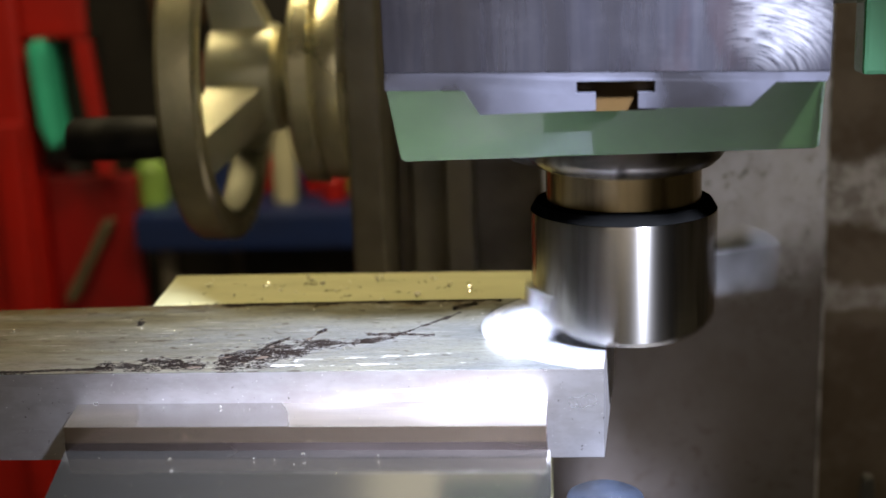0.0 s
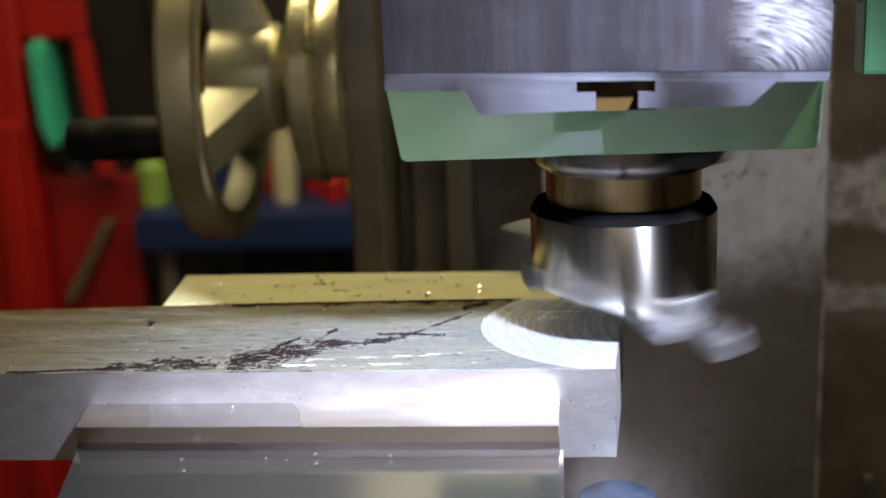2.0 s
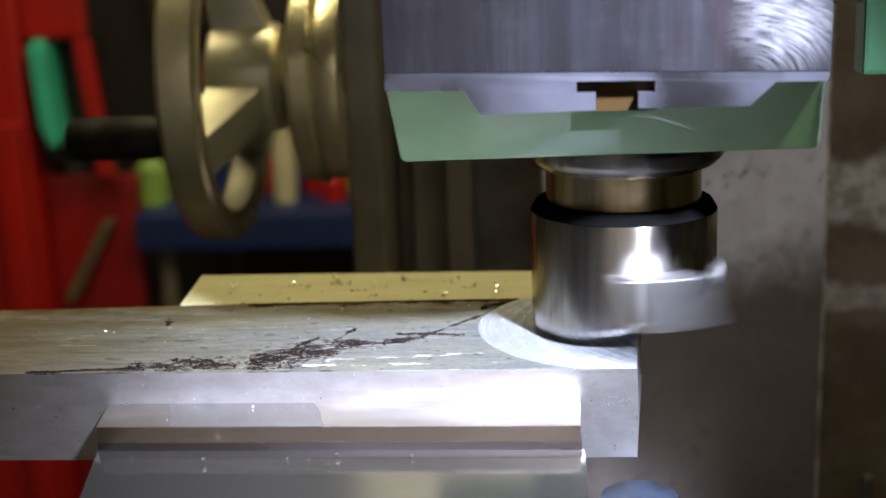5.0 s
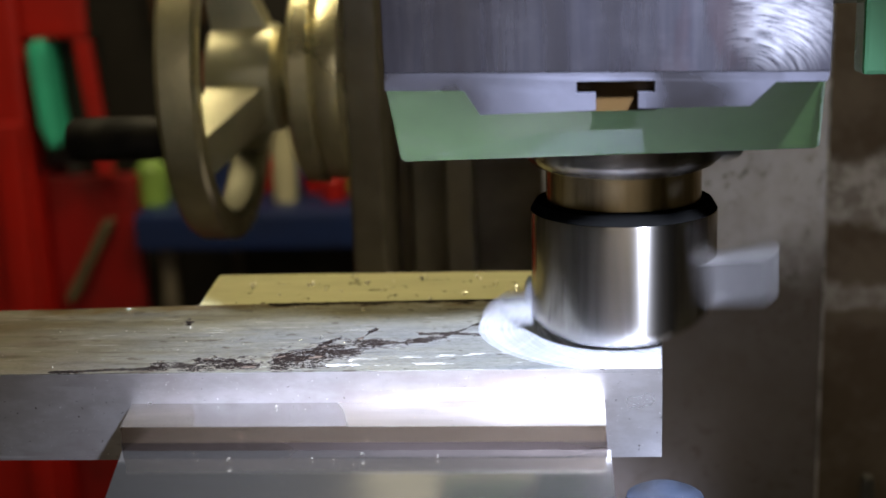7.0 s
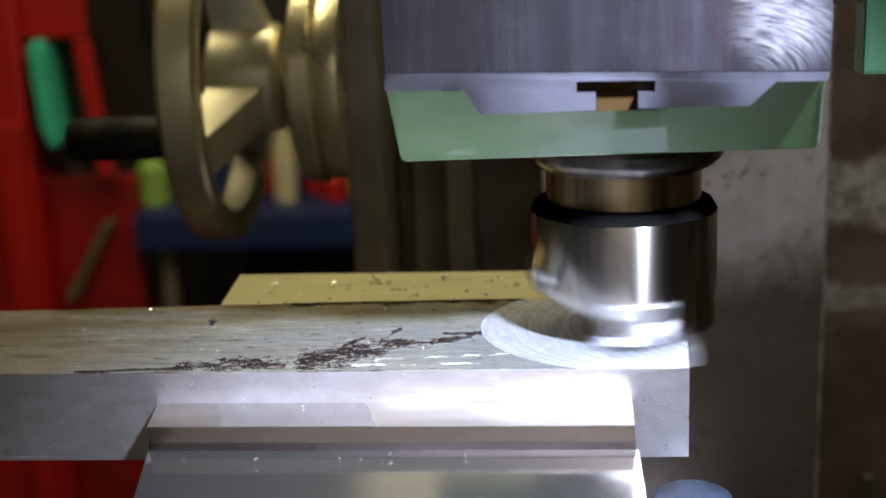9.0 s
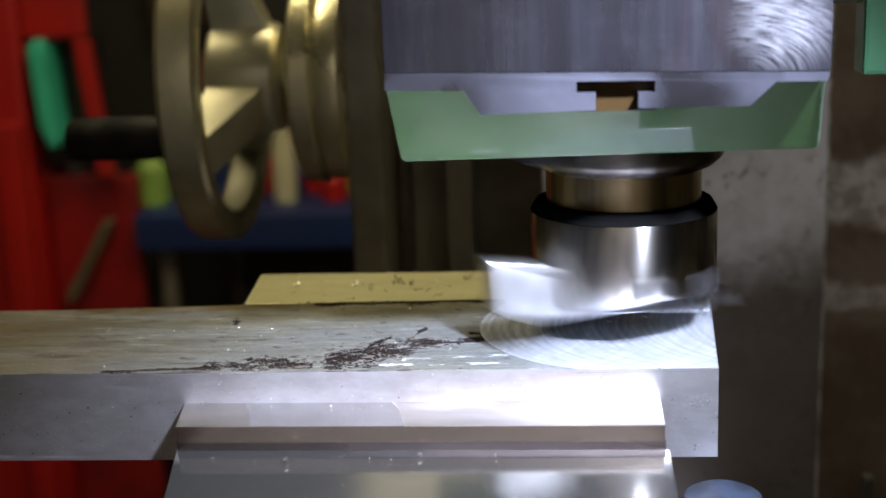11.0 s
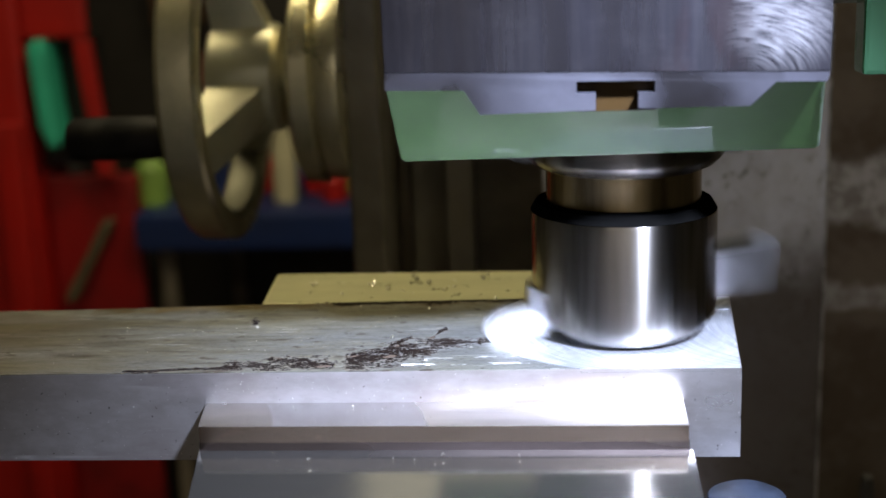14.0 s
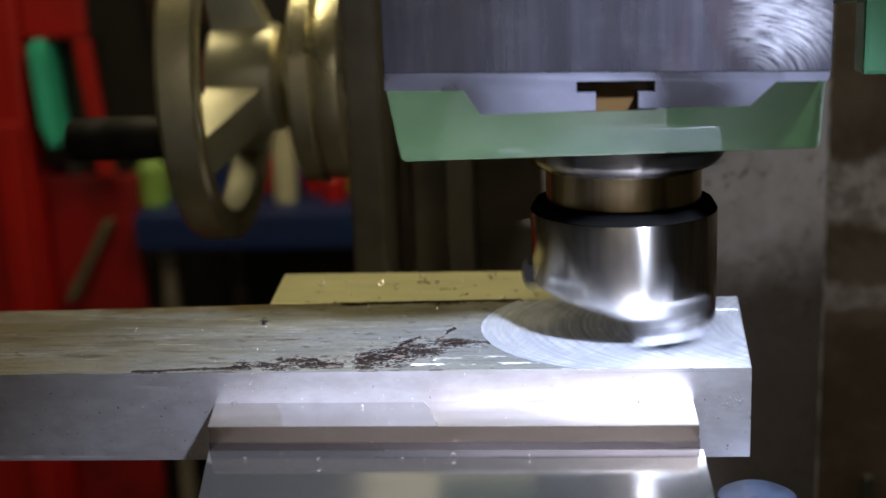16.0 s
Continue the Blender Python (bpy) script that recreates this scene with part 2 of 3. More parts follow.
def fresh_cut():
    """Milled face: bright steel with the tool's curved feed marks."""
    k = Nodes("fresh_milled_steel", 0.38, 0.9)
    x, y, z = k.xyz()
    u = k.math("ADD", x, k.math("SQRT", k.math("MAXIMUM", k.math("SUBTRACT", (39.3 * MM) ** 2, k.math("MULTIPLY", y, y)), 1e-6)))
    v = k.math("SUBTRACT", x, k.math("SQRT", k.math("MAXIMUM", k.math("SUBTRACT", (39.3 * MM) ** 2, k.math("MULTIPLY", y, y)), 1e-6)))

    def rings(w, f):
        c = k.add("ShaderNodeCombineXYZ")
        k.put(c.inputs[0], w)
        k.put(c.inputs[1], k.math("MULTIPLY", y, 0.03))
        n = k.add("ShaderNodeTexNoise")
        n.inputs["Scale"].default_value, n.inputs["Detail"].default_value = f, 3
        k.put(n.inputs["Vector"], c.outputs[0])
        return n.outputs[0]
    r1, r2 = rings(u, 620), rings(v, 500)
    blot = k.noise(110, 7, (1, 1, 1), 0.7)
    marks = k.math("ADD", k.math("MULTIPLY", r1, 0.7), k.math("MULTIPLY", r2, 0.3))
    base = k.mix(k.span(marks, 0.38, 0.62), (0.34, 0.355, 0.40), (0.74, 0.76, 0.82))
    base = k.mix(k.math("MULTIPLY", k.span(blot, 0.4, 0.65), 0.75), base, (0.42, 0.44, 0.48))
    k.put(k.b.inputs["Base Color"], base)
    k.put(k.b.inputs["Roughness"], k.span(marks, 0.35, 0.65, 0.48, 0.32))
    k.bump(marks, 0.4, 0.0002)
    return k.m


def jaw_top():
    """Ground jaw plate: bands of differing polish along it, with curved borders, and oily blotches."""
    k = Nodes("banded_jaw_steel", 0.15, 1.0)
    x, y, z = k.xyz()
    w = k.math("ADD", x, k.math("MULTIPLY", k.math("ADD", y, 0.04), k.math("ADD", k.math("MULTIPLY", y, 9.0), 0.75)))
    fine = k.noise(260, 5, (0.12, 1, 1))
    blot = k.noise(75, 5, (0.6, 1, 1), 0.6, (2, 3, 1))
    first, second = k.span(w, -0.1262, -0.1250), k.span(w, -0.0885, -0.0870)
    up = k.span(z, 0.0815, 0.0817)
    polished = k.math("MULTIPLY", k.math("MULTIPLY", first, k.math("SUBTRACT", 1.0, second)), up)
    dulled = k.math("MULTIPLY", k.math("MULTIPLY", second, up), k.span(blot, 0.4, 0.65, 0.05, 0.16))
    rough = k.math("ADD", k.math("SUBTRACT", k.math("ADD", 0.2, k.math("MULTIPLY", up, 0.05)), k.math("MULTIPLY", polished, 0.08)), dulled)
    base = k.mix(k.span(fine, 0.35, 0.65), (0.48, 0.45, 0.425), (0.57, 0.535, 0.505))
    base = k.mix(k.math("MULTIPLY", k.span(blot, 0.5, 0.7), 0.35), base, (0.40, 0.36, 0.34))
    base = k.mix(k.math("MULTIPLY", polished, 0.9), base, (0.70, 0.69, 0.69))
    # faces below the top edge are coloured darker and browner
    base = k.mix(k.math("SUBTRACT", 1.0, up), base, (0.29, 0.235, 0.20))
    k.put(k.b.inputs["Base Color"], base)
    k.put(k.b.inputs["Roughness"], rough)
    k.bump(fine, 0.012, 0.0001)
    return k.m


def scraped_plate():
    """Head's front plate: dull ground iron with rubbed vertical streaks, reddish oily runs and one patch of curved tool
    marks with their highlight painted in.
    """
    k = Nodes("scraped_plate_iron", 0.32, 1.0)
    x, y, z = k.xyz()
    run = k.noise(60, 6, (1, 1, 0.08), 0.7)
    fine = k.noise(500, 5, (1, 1, 0.06))
    cloud = k.noise(35, 4)
    base = k.mix(k.span(run, 0.3, 0.68), (0.085, 0.085, 0.113), (0.21, 0.21, 0.265))
    base = k.mix(k.math("MULTIPLY", k.span(fine, 0.35, 0.7), 0.2), base, (0.42, 0.42, 0.48))
    smear = k.math("MULTIPLY", k.span(k.noise(45, 6, (0.6, 1, 1.3), 0.65, (6, 1, 3)), 0.48, 0.68), 0.55)
    base = k.mix(smear, base, (0.36, 0.36, 0.43))
    dull = k.math("MULTIPLY", k.span(k.noise(38, 5, (1, 1, 0.5), 0.6, (1, 8, 2)), 0.5, 0.68), 0.6)
    base = k.mix(dull, base, (0.075, 0.072, 0.085))
    red = k.math("MULTIPLY", k.span(k.noise(55, 5, (1, 1, 0.3), 0.6, (4, 2, 1)), 0.56, 0.7), 0.5)
    base = k.mix(red, base, (0.14, 0.07, 0.075))
    bands = k.math("MULTIPLY", k.span(k.noise(46, 2, (1, 0.2, 0.06), 0.4, (3, 5, 2)), 0.42, 0.62), 0.6)
    base = k.mix(bands, base, (0.07, 0.066, 0.085))
    # tool marks: arcs about a point, their highlight painted pale inside a soft patch
    cx, cz = k.math("SUBTRACT", x, 0.0235), k.math("SUBTRACT", z, 0.0215)
    r = k.math("SQRT", k.math("ADD", k.math("MULTIPLY", cx, cx), k.math("MULTIPLY", k.math("MULTIPLY", cz, cz), 2.2)))
    c = k.add("ShaderNodeCombineXYZ")
    k.put(c.inputs[0], r)
    k.put(c.inputs[1], k.math("MULTIPLY", x, 0.06))
    rings = k.add("ShaderNodeTexNoise")
    rings.inputs["Scale"].default_value, rings.inputs["Detail"].default_value = 2600, 2
    k.put(rings.inputs["Vector"], c.outputs[0])
    px, pz = k.math("SUBTRACT", x, 0.0318), k.math("SUBTRACT", z, 0.0335)
    d = k.math("SQRT", k.math("ADD", k.math("MULTIPLY", px, px), k.math("MULTIPLY", pz, pz)))
    patch = k.span(k.math("ADD", d, k.math("MULTIPLY", k.math("SUBTRACT", cloud, 0.5), 0.008)), 0.004, 0.0155, 1.0, 0.0)
    marks = k.math("MULTIPLY", patch, k.span(rings.outputs[0], 0.32, 0.66))
    base = k.mix(k.math("MULTIPLY", marks, 0.42), base, (0.85, 0.85, 0.90))
    k.put(k.b.inputs["Base Color"], base)
    k.put(k.b.inputs["Roughness"], k.math("SUBTRACT", k.span(run, 0.3, 0.7, 0.32, 0.24), k.math("MULTIPLY", marks, -0.13)))
    k.bump(k.math("ADD", fine, k.math("MULTIPLY", marks, 0.5)), 0.12, 0.0002)
    return k.m


def turned(name, colour, rough):
    """A turned steel surface: fine rings round the axis that draw highlights out along it."""
    k = Nodes(name, rough, 1.0)
    rings = k.noise(900, 3, (0.02, 0.02, 6))
    wear = k.noise(35, 4, (1, 1, 0.5))
    c = Vector(colour)
    base = k.mix(k.span(rings, 0.35, 0.65), tuple(c * 0.96), tuple(c * 1.03))
    k.put(k.b.inputs["Base Color"], k.mix(k.math("MULTIPLY", k.span(wear, 0.45, 0.7), 0.25), base, tuple(c * 0.75)))
    k.b.inputs["Anisotropic"].default_value = 0.97
    k.b.inputs["Anisotropic Rotation"].default_value = 0.25
    t = k.add("ShaderNodeTangent")
    t.direction_type, t.axis = "RADIAL", "Z"
    k.put(k.b.inputs["Tangent"], t.outputs[0])
    return k.m


def column_iron():
    """Column plate: brown-grey ground iron with pits and dark freckles, darker brown below a wavy edge."""
    k = Nodes("column_plate_iron", 0.45, 0.2)
    big = k.noise(14, 5, (1, 1, 0.8))
    mid = k.noise(60, 6, (1, 1, 1), 0.7)
    pits = k.span(k.noise(210, 6, (1, 1, 1), 0.6, (2, 5, 1)), 0.54, 0.66)
    zone = k.span(k.noise(22, 3, (1, 1, 1), 0.5, (7, 3, 2)), 0.42, 0.62)
    base = k.mix(k.span(big, 0.35, 0.68), (0.35, 0.335, 0.375), (0.66, 0.67, 0.80))
    base = k.mix(k.math("MULTIPLY", k.span(mid, 0.42, 0.66), 0.75), base, (0.66, 0.66, 0.78))
    base = k.mix(k.math("MULTIPLY", k.math("MULTIPLY", pits, zone), 0.9), base, (0.045, 0.04, 0.042))
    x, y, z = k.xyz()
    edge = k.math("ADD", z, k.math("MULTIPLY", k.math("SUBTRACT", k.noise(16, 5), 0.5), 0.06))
    browning = k.span(edge, 1.055, 1.095, 1.0, 0.0)
    base = k.mix(k.math("MULTIPLY", browning, 0.92), base, (0.078, 0.060, 0.048))
    k.put(k.b.inputs["Base Color"], base)
    k.put(k.b.inputs["Roughness"], k.span(mid, 0.3, 0.7, 0.55, 0.38))
    k.bump(k.math("SUBTRACT", mid, k.math("MULTIPLY", pits, 0.5)), 0.2, 0.0003)
    return k.m


RAW, FRESH, GREY, IRON, BARSIDE, JAWTOP = raw_skin(), fresh_cut(), scraped_plate(), column_iron(), bar_side(), jaw_top()
BODY, NECK = turned("turned_steel", (0.44, 0.415, 0.39), 0.17), turned("oiled_turned_steel", (0.48, 0.385, 0.24), 0.2)
PALE_STRIP = mat("pale_strip_paint", (0.16, 0.21, 0.16), 0.5, 0.0, 0.3, 200, 0.3)
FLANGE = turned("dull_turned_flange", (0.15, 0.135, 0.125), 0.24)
TABLE_IRON = mat("table_iron", (0.075, 0.07, 0.065), 0.5, 0.4, 0.25, 30)
PALE = mat("pale_green_enamel", (0.035, 0.10, 0.052), 0.3, 0.0, 0.1, 25, 0.04, coat=1.0)
BROWN = mat("brown_dusty_board", (0.12, 0.06, 0.025), 0.7, 0.0, 0.4, 10)
OLIVE = mat("olive_metal_bar", (0.16, 0.15, 0.09), 0.5, 0.4, 0.3, 20)
RECESS_BLACK = mat("recess_black", (0.010, 0.009, 0.008), 0.6, 0.0, 0.3, 20)
GRIP = mat("worn_black_handle", (0.010, 0.008, 0.006), 0.7, 0.0, 0.6, 90, 0.5)
GRIP.node_tree.nodes["Principled BSDF"].inputs["Specular IOR Level"].default_value = 0.15



# ---- mesh helpers ----
def link(bm, name, material, parent=None, label="", smooth=False):
    for f in bm.faces:
        f.smooth = smooth
    bmesh.ops.recalc_face_normals(bm, faces=bm.faces)
    me = bpy.data.meshes.new(name)
    bm.to_mesh(me)
    bm.free()
    me.materials.append(material)
    ob = new(name, me)
    if smooth:
        me.set_sharp_from_angle(angle=radians(35))
    if parent:
        ob.parent = parent
    if label:
        tagged(ob, label)
    return ob


def part(name, bm, material, parent, label="", smooth=False):
    return link(bm, name, material, parent, label, smooth)


def empty(name, place, label, category, group="", kind=""):
    ob = new(name)
    ob.location = at(*place)
    ob.empty_display_size = 0.01
    return tagged(ob, label, category, group, kind)


def prism(outline, lo, hi, axis="y", bevel=0.0, o=(0, 0, 0)):
    """A prism of a 2D outline (mm) along an axis. Outline in (x,z) for y, (y,z) for x, (x,y) for z."""
    bm = bmesh.new()
    o = Vector(o)

    def put(a, b, c):
        return {"y": Vector((a, c, b)), "x": Vector((c, a, b)), "z": Vector((a, b, c))}[axis]
    r0 = [bm.verts.new((put(a, b, lo) - o) * MM) for a, b in outline]
    r1 = [bm.verts.new((put(a, b, hi) - o) * MM) for a, b in outline]
    n = len(outline)
    bm.faces.new(r0)
    bm.faces.new(r1[::-1])
    for i in range(n):
        bm.faces.new((r0[i], r0[(i + 1) % n], r1[(i + 1) % n], r1[i]))
    bmesh.ops.recalc_face_normals(bm, faces=bm.faces)
    if bevel:
        bmesh.ops.bevel(bm, geom=list(bm.edges), offset=bevel * MM, segments=2, affect="EDGES", profile=0.6)
    return bm


def block(x0, x1, y0, y1, z0, z1, bevel=0.5, o=(0, 0, 0)):
    return prism([(x0, z0), (x1, z0), (x1, z1), (x0, z1)], y0, y1, "y", bevel, o)


def lathe(profile, axis="z", steps=64, o=(0, 0, 0), c=(0, 0, 0)):
    """A turned solid: profile of (radius, along) in mm, closed on the axis."""
    bm = bmesh.new()
    rings = []
    o, c = Vector(o), Vector(c)

    def put(a, b, h):
        v = {"z": Vector((a, b, h)), "x": Vector((h, a, b)), "y": Vector((a, h, b))}[axis]
        return (v + c - o) * MM
    for r, h in profile:
        if r < 1e-6:
            rings.append([bm.verts.new(put(0, 0, h))])
        else:
            rings.append([bm.verts.new(put(r * math.cos(2 * math.pi * i / steps), r * math.sin(2 * math.pi * i / steps), h)) for i in range(steps)])
    for a, b in zip(rings, rings[1:]):
        for i in range(steps):
            j = (i + 1) % steps
            q = [a[i % len(a)], a[j % len(a)], b[j % len(b)], b[i % len(b)]]
            q = list(dict.fromkeys(q))
            if len(q) > 2:
                bm.faces.new(q)
    return bm


# ---- setting ----
def room():
    tagged(link(prism([(-2500, -1500), (2500, -1500), (2500, 2500), (-2500, 2500)], -1110, -1100, "z"), "floor", FLOOR), "dusty grey concrete workshop floor", "floor", kind="structure").location = BASE
    tagged(link(prism([(-2500, -1500), (2500, -1500), (2500, 2500), (-2500, 2500)], 1300, 1320, "z"), "ceiling", WALL), "dim workshop ceiling", "ceiling", kind="structure").location = BASE
    for name, b in (("wall_north", (-2500, 2500, 2500, 2600)), ("wall_south", (-2500, 2500, -1600, -1500)),
                    ("wall_west", (-2600, -2500, -1500, 2500)), ("wall_east", (2500, 2600, -1500, 2500))):
        tagged(link(block(*b, -1100, 1300, 0), name, WALL), "dim brownish workshop wall", "wall", kind="structure").location = BASE


room()


# ---- milling machine ----
def milling_machine():
    """The standing machine: column with ways and ribs, knee, and the fixed head with its front plate."""
    o = (0, 150, -1100)
    e = empty("milling_machine", o, "green milling machine with bare iron column and plate", "machine")
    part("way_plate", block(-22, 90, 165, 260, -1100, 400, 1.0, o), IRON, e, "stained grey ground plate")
    # pale strip added along the corner to paint in its highlight
    part("edge_strip", block(89.4, 90.2, 164.5, 165.4, -200, 120, 0.2, o), EDGE_GLINT, e, "thin bright strip standing in for the corner's highlight")
    part("side_face", block(90.5, 360, 172, 260, -1100, 400, 1.0, o), SIDE, e, "brown bare casting face")
    part("back_plate", block(-80, -22.5, 225, 260, -1100, 105, 1.0, o), DARKIRON, e)
    part("rib", block(-79, -64, 205, 224.5, -1100, 105, 1.0, o), POST, e)
    part("rib", block(-63.5, -52, 196, 224.5, -1100, 105, 1.0, o), POST, e)
    part("post", block(-100, -86.5, 165, 260, -1100, 105, 1.2, o), POST, e)
    part("web", block(-86, -80.5, 215, 260, -1100, 105, 0.8, o), DARKIRON, e)
    part("knee", block(-60, 60, -120, 164, -1100, -130.2, 6, o), DARKIRON, e)
    # green casting: side outline in (y,z), sloping lower front, drawn in towards its foot
    bm = prism([(-31, 53.2), (-47.8, 73.2), (-47.8, 400), (32, 400), (32, 53.2)], -56.3, 45, "x", 0.0, o)
    for v in bm.verts:
        z = v.co.z / MM - 1100
        if z > 70:
            v.co.x += (-1.2 if v.co.x < 0 else -2.5) * MM
        else:
            v.co.z += v.co.x * 0.012
    bmesh.ops.bevel(bm, geom=list(bm.edges), offset=0.7 * MM, segments=2, affect="EDGES")
    head = part("head_casting", bm, GREEN, e, "glossy green enamelled casting")
    plate = part("front_plate", prism([(-56.8, 76.8), (42.3, 74.7), (42.9, 257.5), (-59.2, 257.5)], -52.8, -47.9, "y", 0.12, (0, 0, 52)), GREY, head, "bare grey plate with rubbed streaks")
    plate.location = (0, -0.150, 1.152)
    lip = [(-56.8, 76.7), (-57.0, 72.7), (-39.0, 72.3), (-35.4, 66.6), (-9.2, 67.0), (-9.2, 71.0), (-13.5, 71.0), (-13.5, 73.7), (4.0, 73.6), (4.0, 70.9), (0.3, 70.9), (0.3, 67.2), (25.2, 67.2), (30.7, 72.6), (41.8, 72.4), (42.3, 74.6)]
    bm = prism(lip, -52.8, -48.6, "y", 0.0, o)
    for v in bm.verts:
        if v.co.y < -0.200:
            v.co.y += max(0, 76 - (v.co.z / MM - 1100)) * 0.15 * MM
    part("lower_lip", bm, LIP, head, "paler grey lip with a T slot")
    part("slot_back", block(-13.8, 4.6, -48.5, -47.6, 66.4, 74, 0.0, o), SLOT_BROWN, head, "dark brown slot back")
    rng = random.Random(4)
    side = [(44.75 + rng.uniform(-0.06, 0.06) - (z - 54.5) * 0.135, z) for z in [54.5 + 1.2 * k for k in range(15)]]
    back = [(x - rng.uniform(0.15, 0.5), z) for x, z in side][::-1]
    bm = prism(side + back, -0.1, 0.2, "y", 0.0, o)
    for v in bm.verts:
        v.co.y += (-31 - (v.co.z / MM + o[2] - 53.2) * 0.84) * MM
    part("edge_strip", bm, PALE_STRIP, head, "pale ragged strip along the corner")
    part("head_arm", block(-30, 30, 31.5, 164.8, 310, 400, 4, o), GREEN, e)
    knob = part("lock_knob", lathe([(0, 172), (7, 172), (7, 160), (9, 158), (9, 150), (7.5, 148.5), (0, 148.5)], axis="y", steps=28, o=o, c=(109, 0, -142)), OLIVE, e, "grey-brown lock knob", smooth=True)
    part("lock_lever", prism([(104, -138), (112, -138), (109.5, -112), (105.5, -112)], 150, 156, "y", 1.2, o), TABLE_IRON, knob)
    part("side_bracket", block(57.2, 90, -20, -9, 69.7, 260, 1.2, o), PALE, e, "pale green enamelled bracket")
    part("side_link", block(47, 68, 0, 160, 86, 110, 3, o), DARKIRON, e)
    return e




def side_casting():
    """Bare casting beside the column: uneven brown, with mottled grey in two bands."""
    k = Nodes("brown_casting", 0.45, 0.3)
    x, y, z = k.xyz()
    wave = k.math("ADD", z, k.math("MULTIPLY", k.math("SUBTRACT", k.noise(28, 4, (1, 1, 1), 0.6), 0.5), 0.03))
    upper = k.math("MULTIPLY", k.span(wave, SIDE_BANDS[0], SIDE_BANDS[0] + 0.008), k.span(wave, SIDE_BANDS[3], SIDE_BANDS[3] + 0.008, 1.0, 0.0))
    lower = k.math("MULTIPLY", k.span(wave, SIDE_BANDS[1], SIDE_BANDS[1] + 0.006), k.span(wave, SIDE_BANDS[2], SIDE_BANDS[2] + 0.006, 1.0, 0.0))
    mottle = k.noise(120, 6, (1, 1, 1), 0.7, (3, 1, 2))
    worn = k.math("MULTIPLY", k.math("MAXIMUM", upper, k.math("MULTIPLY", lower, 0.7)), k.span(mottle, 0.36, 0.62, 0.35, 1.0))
    browning = k.mix(k.span(k.noise(30, 5, (1, 1, 1), 0.6, (1, 1, 7)), 0.35, 0.65), (0.095, 0.068, 0.048), (0.17, 0.135, 0.11))
    base = k.mix(worn, browning, (0.50, 0.48, 0.52))
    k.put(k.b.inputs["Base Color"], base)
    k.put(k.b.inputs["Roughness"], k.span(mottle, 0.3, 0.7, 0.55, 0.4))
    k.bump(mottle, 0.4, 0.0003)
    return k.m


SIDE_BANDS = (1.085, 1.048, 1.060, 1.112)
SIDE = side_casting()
EDGE_GLINT = mat("bright_edge_highlight", (0.50, 0.48, 0.50), 0.45, 0.5, 0.5, 120, 0.1)
LIP = mat("lip_iron", (0.26, 0.26, 0.325), 0.34, 1.0, 0.2, 30, 0.05)
milling_machine()


# ---- fly cutter ----
def fly_cutter():
    e = empty("fly_cutter", (0, 0, 0), "polished steel fly cutter with a square tool bit", "cutter")
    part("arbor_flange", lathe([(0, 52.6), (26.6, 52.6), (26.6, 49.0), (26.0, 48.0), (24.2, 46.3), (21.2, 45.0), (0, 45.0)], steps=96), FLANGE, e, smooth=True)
    for s in (1, -1):
        part("drive_key", block(24, 31, -6, 6, 48.6, 52.2, 0.6) if s > 0 else block(-31, -24, -6, 6, 48.6, 52.2, 0.6), BLACK, e)
    part("neck", lathe([(0, 45.4), (20.8, 45.4), (20.8, 35.5), (0, 35.5)], steps=96), NECK, e, smooth=True)
    part("shoulder", lathe([(0, 36.7), (20, 36.7), (23.6, 36.1), (25.0, 33.7), (0, 33.7)], steps=96), SHOULDER_SHADE, e, "black shoulder with shade put into its colour", smooth=True)
    body = lathe([(0, 33.6), (24.9, 33.6), (25.1, 33.1), (25.1, 1.6), (24.0, 0), (0, 0)], steps=96)
    # the lower end is cut off on a slant across the tool, which lies bare on the high side
    for v in body.verts:
        if v.co.z < 0.002:
            v.co.z += 0.0074 - v.co.x * 0.03 - v.co.y * 0.25
    part("body", body, BODY, e, smooth=True)
    # square shank, ground away to a narrow cutting tip at its end
    bm = prism([(-41, 10.6), (25.5, 2.2), (27.0, 5.0), (26.5, 13.0), (-41, 24.0)], -6.0, 6.0, "y", 0.5)
    for v in bm.verts:
        v.co.y += (0.3 if v.co.x < 0 else 0.05) * (v.co.z - (0.0125 - v.co.x * 0.13))
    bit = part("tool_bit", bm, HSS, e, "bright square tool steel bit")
    # its trailing side is coloured darker, in place of dim surroundings mirrored there
    bit.data.materials.append(DIM_SIDE)
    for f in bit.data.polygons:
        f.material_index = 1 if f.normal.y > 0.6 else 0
    tip = prism([(24.5, 1.9), (39.3, 0.5), (38.4, 4.4), (34.0, 7.4), (25.0, 9.0)], 1.5, 5.9, "y", 0.0)
    part("cutting_tip", tip, TIP, bit, "narrow ground cutting tip")
    for x in (-10, 8):
        part("set_screw", lathe([(0, 20), (3.5, 20), (3.5, 33), (0, 33)], axis="y", steps=20, c=(x, -44.5, 16)), BLACK, e, smooth=True)
    return e


cutter = fly_cutter()

# ---- work on the table ----
SHIFT = [(0, 0), (0.5, 0.70), (1, 1.50), (1.5, 2.25), (2, 3.0), (2.5, 3.7), (3, 4.5), (3.5, 5.35), (4, 6.1), (4.6, 7.2), (5.3, 9.2), (6, 11.5),
         (6.5, 12.8), (7, 14.35), (7.5, 16.0), (8, 17.7), (8.5, 19.4), (9, 21.1), (9.8, 23.9), (10.6, 26.9), (11.5, 29.8), (12, 31.1), (12.5, 31.95),
         (13, 32.65), (13.5, 33.35), (14, 33.9), (14.5, 34.5), (15, 35.1), (15.5, 35.7), (16, 36.3)]
SWING = 39.3


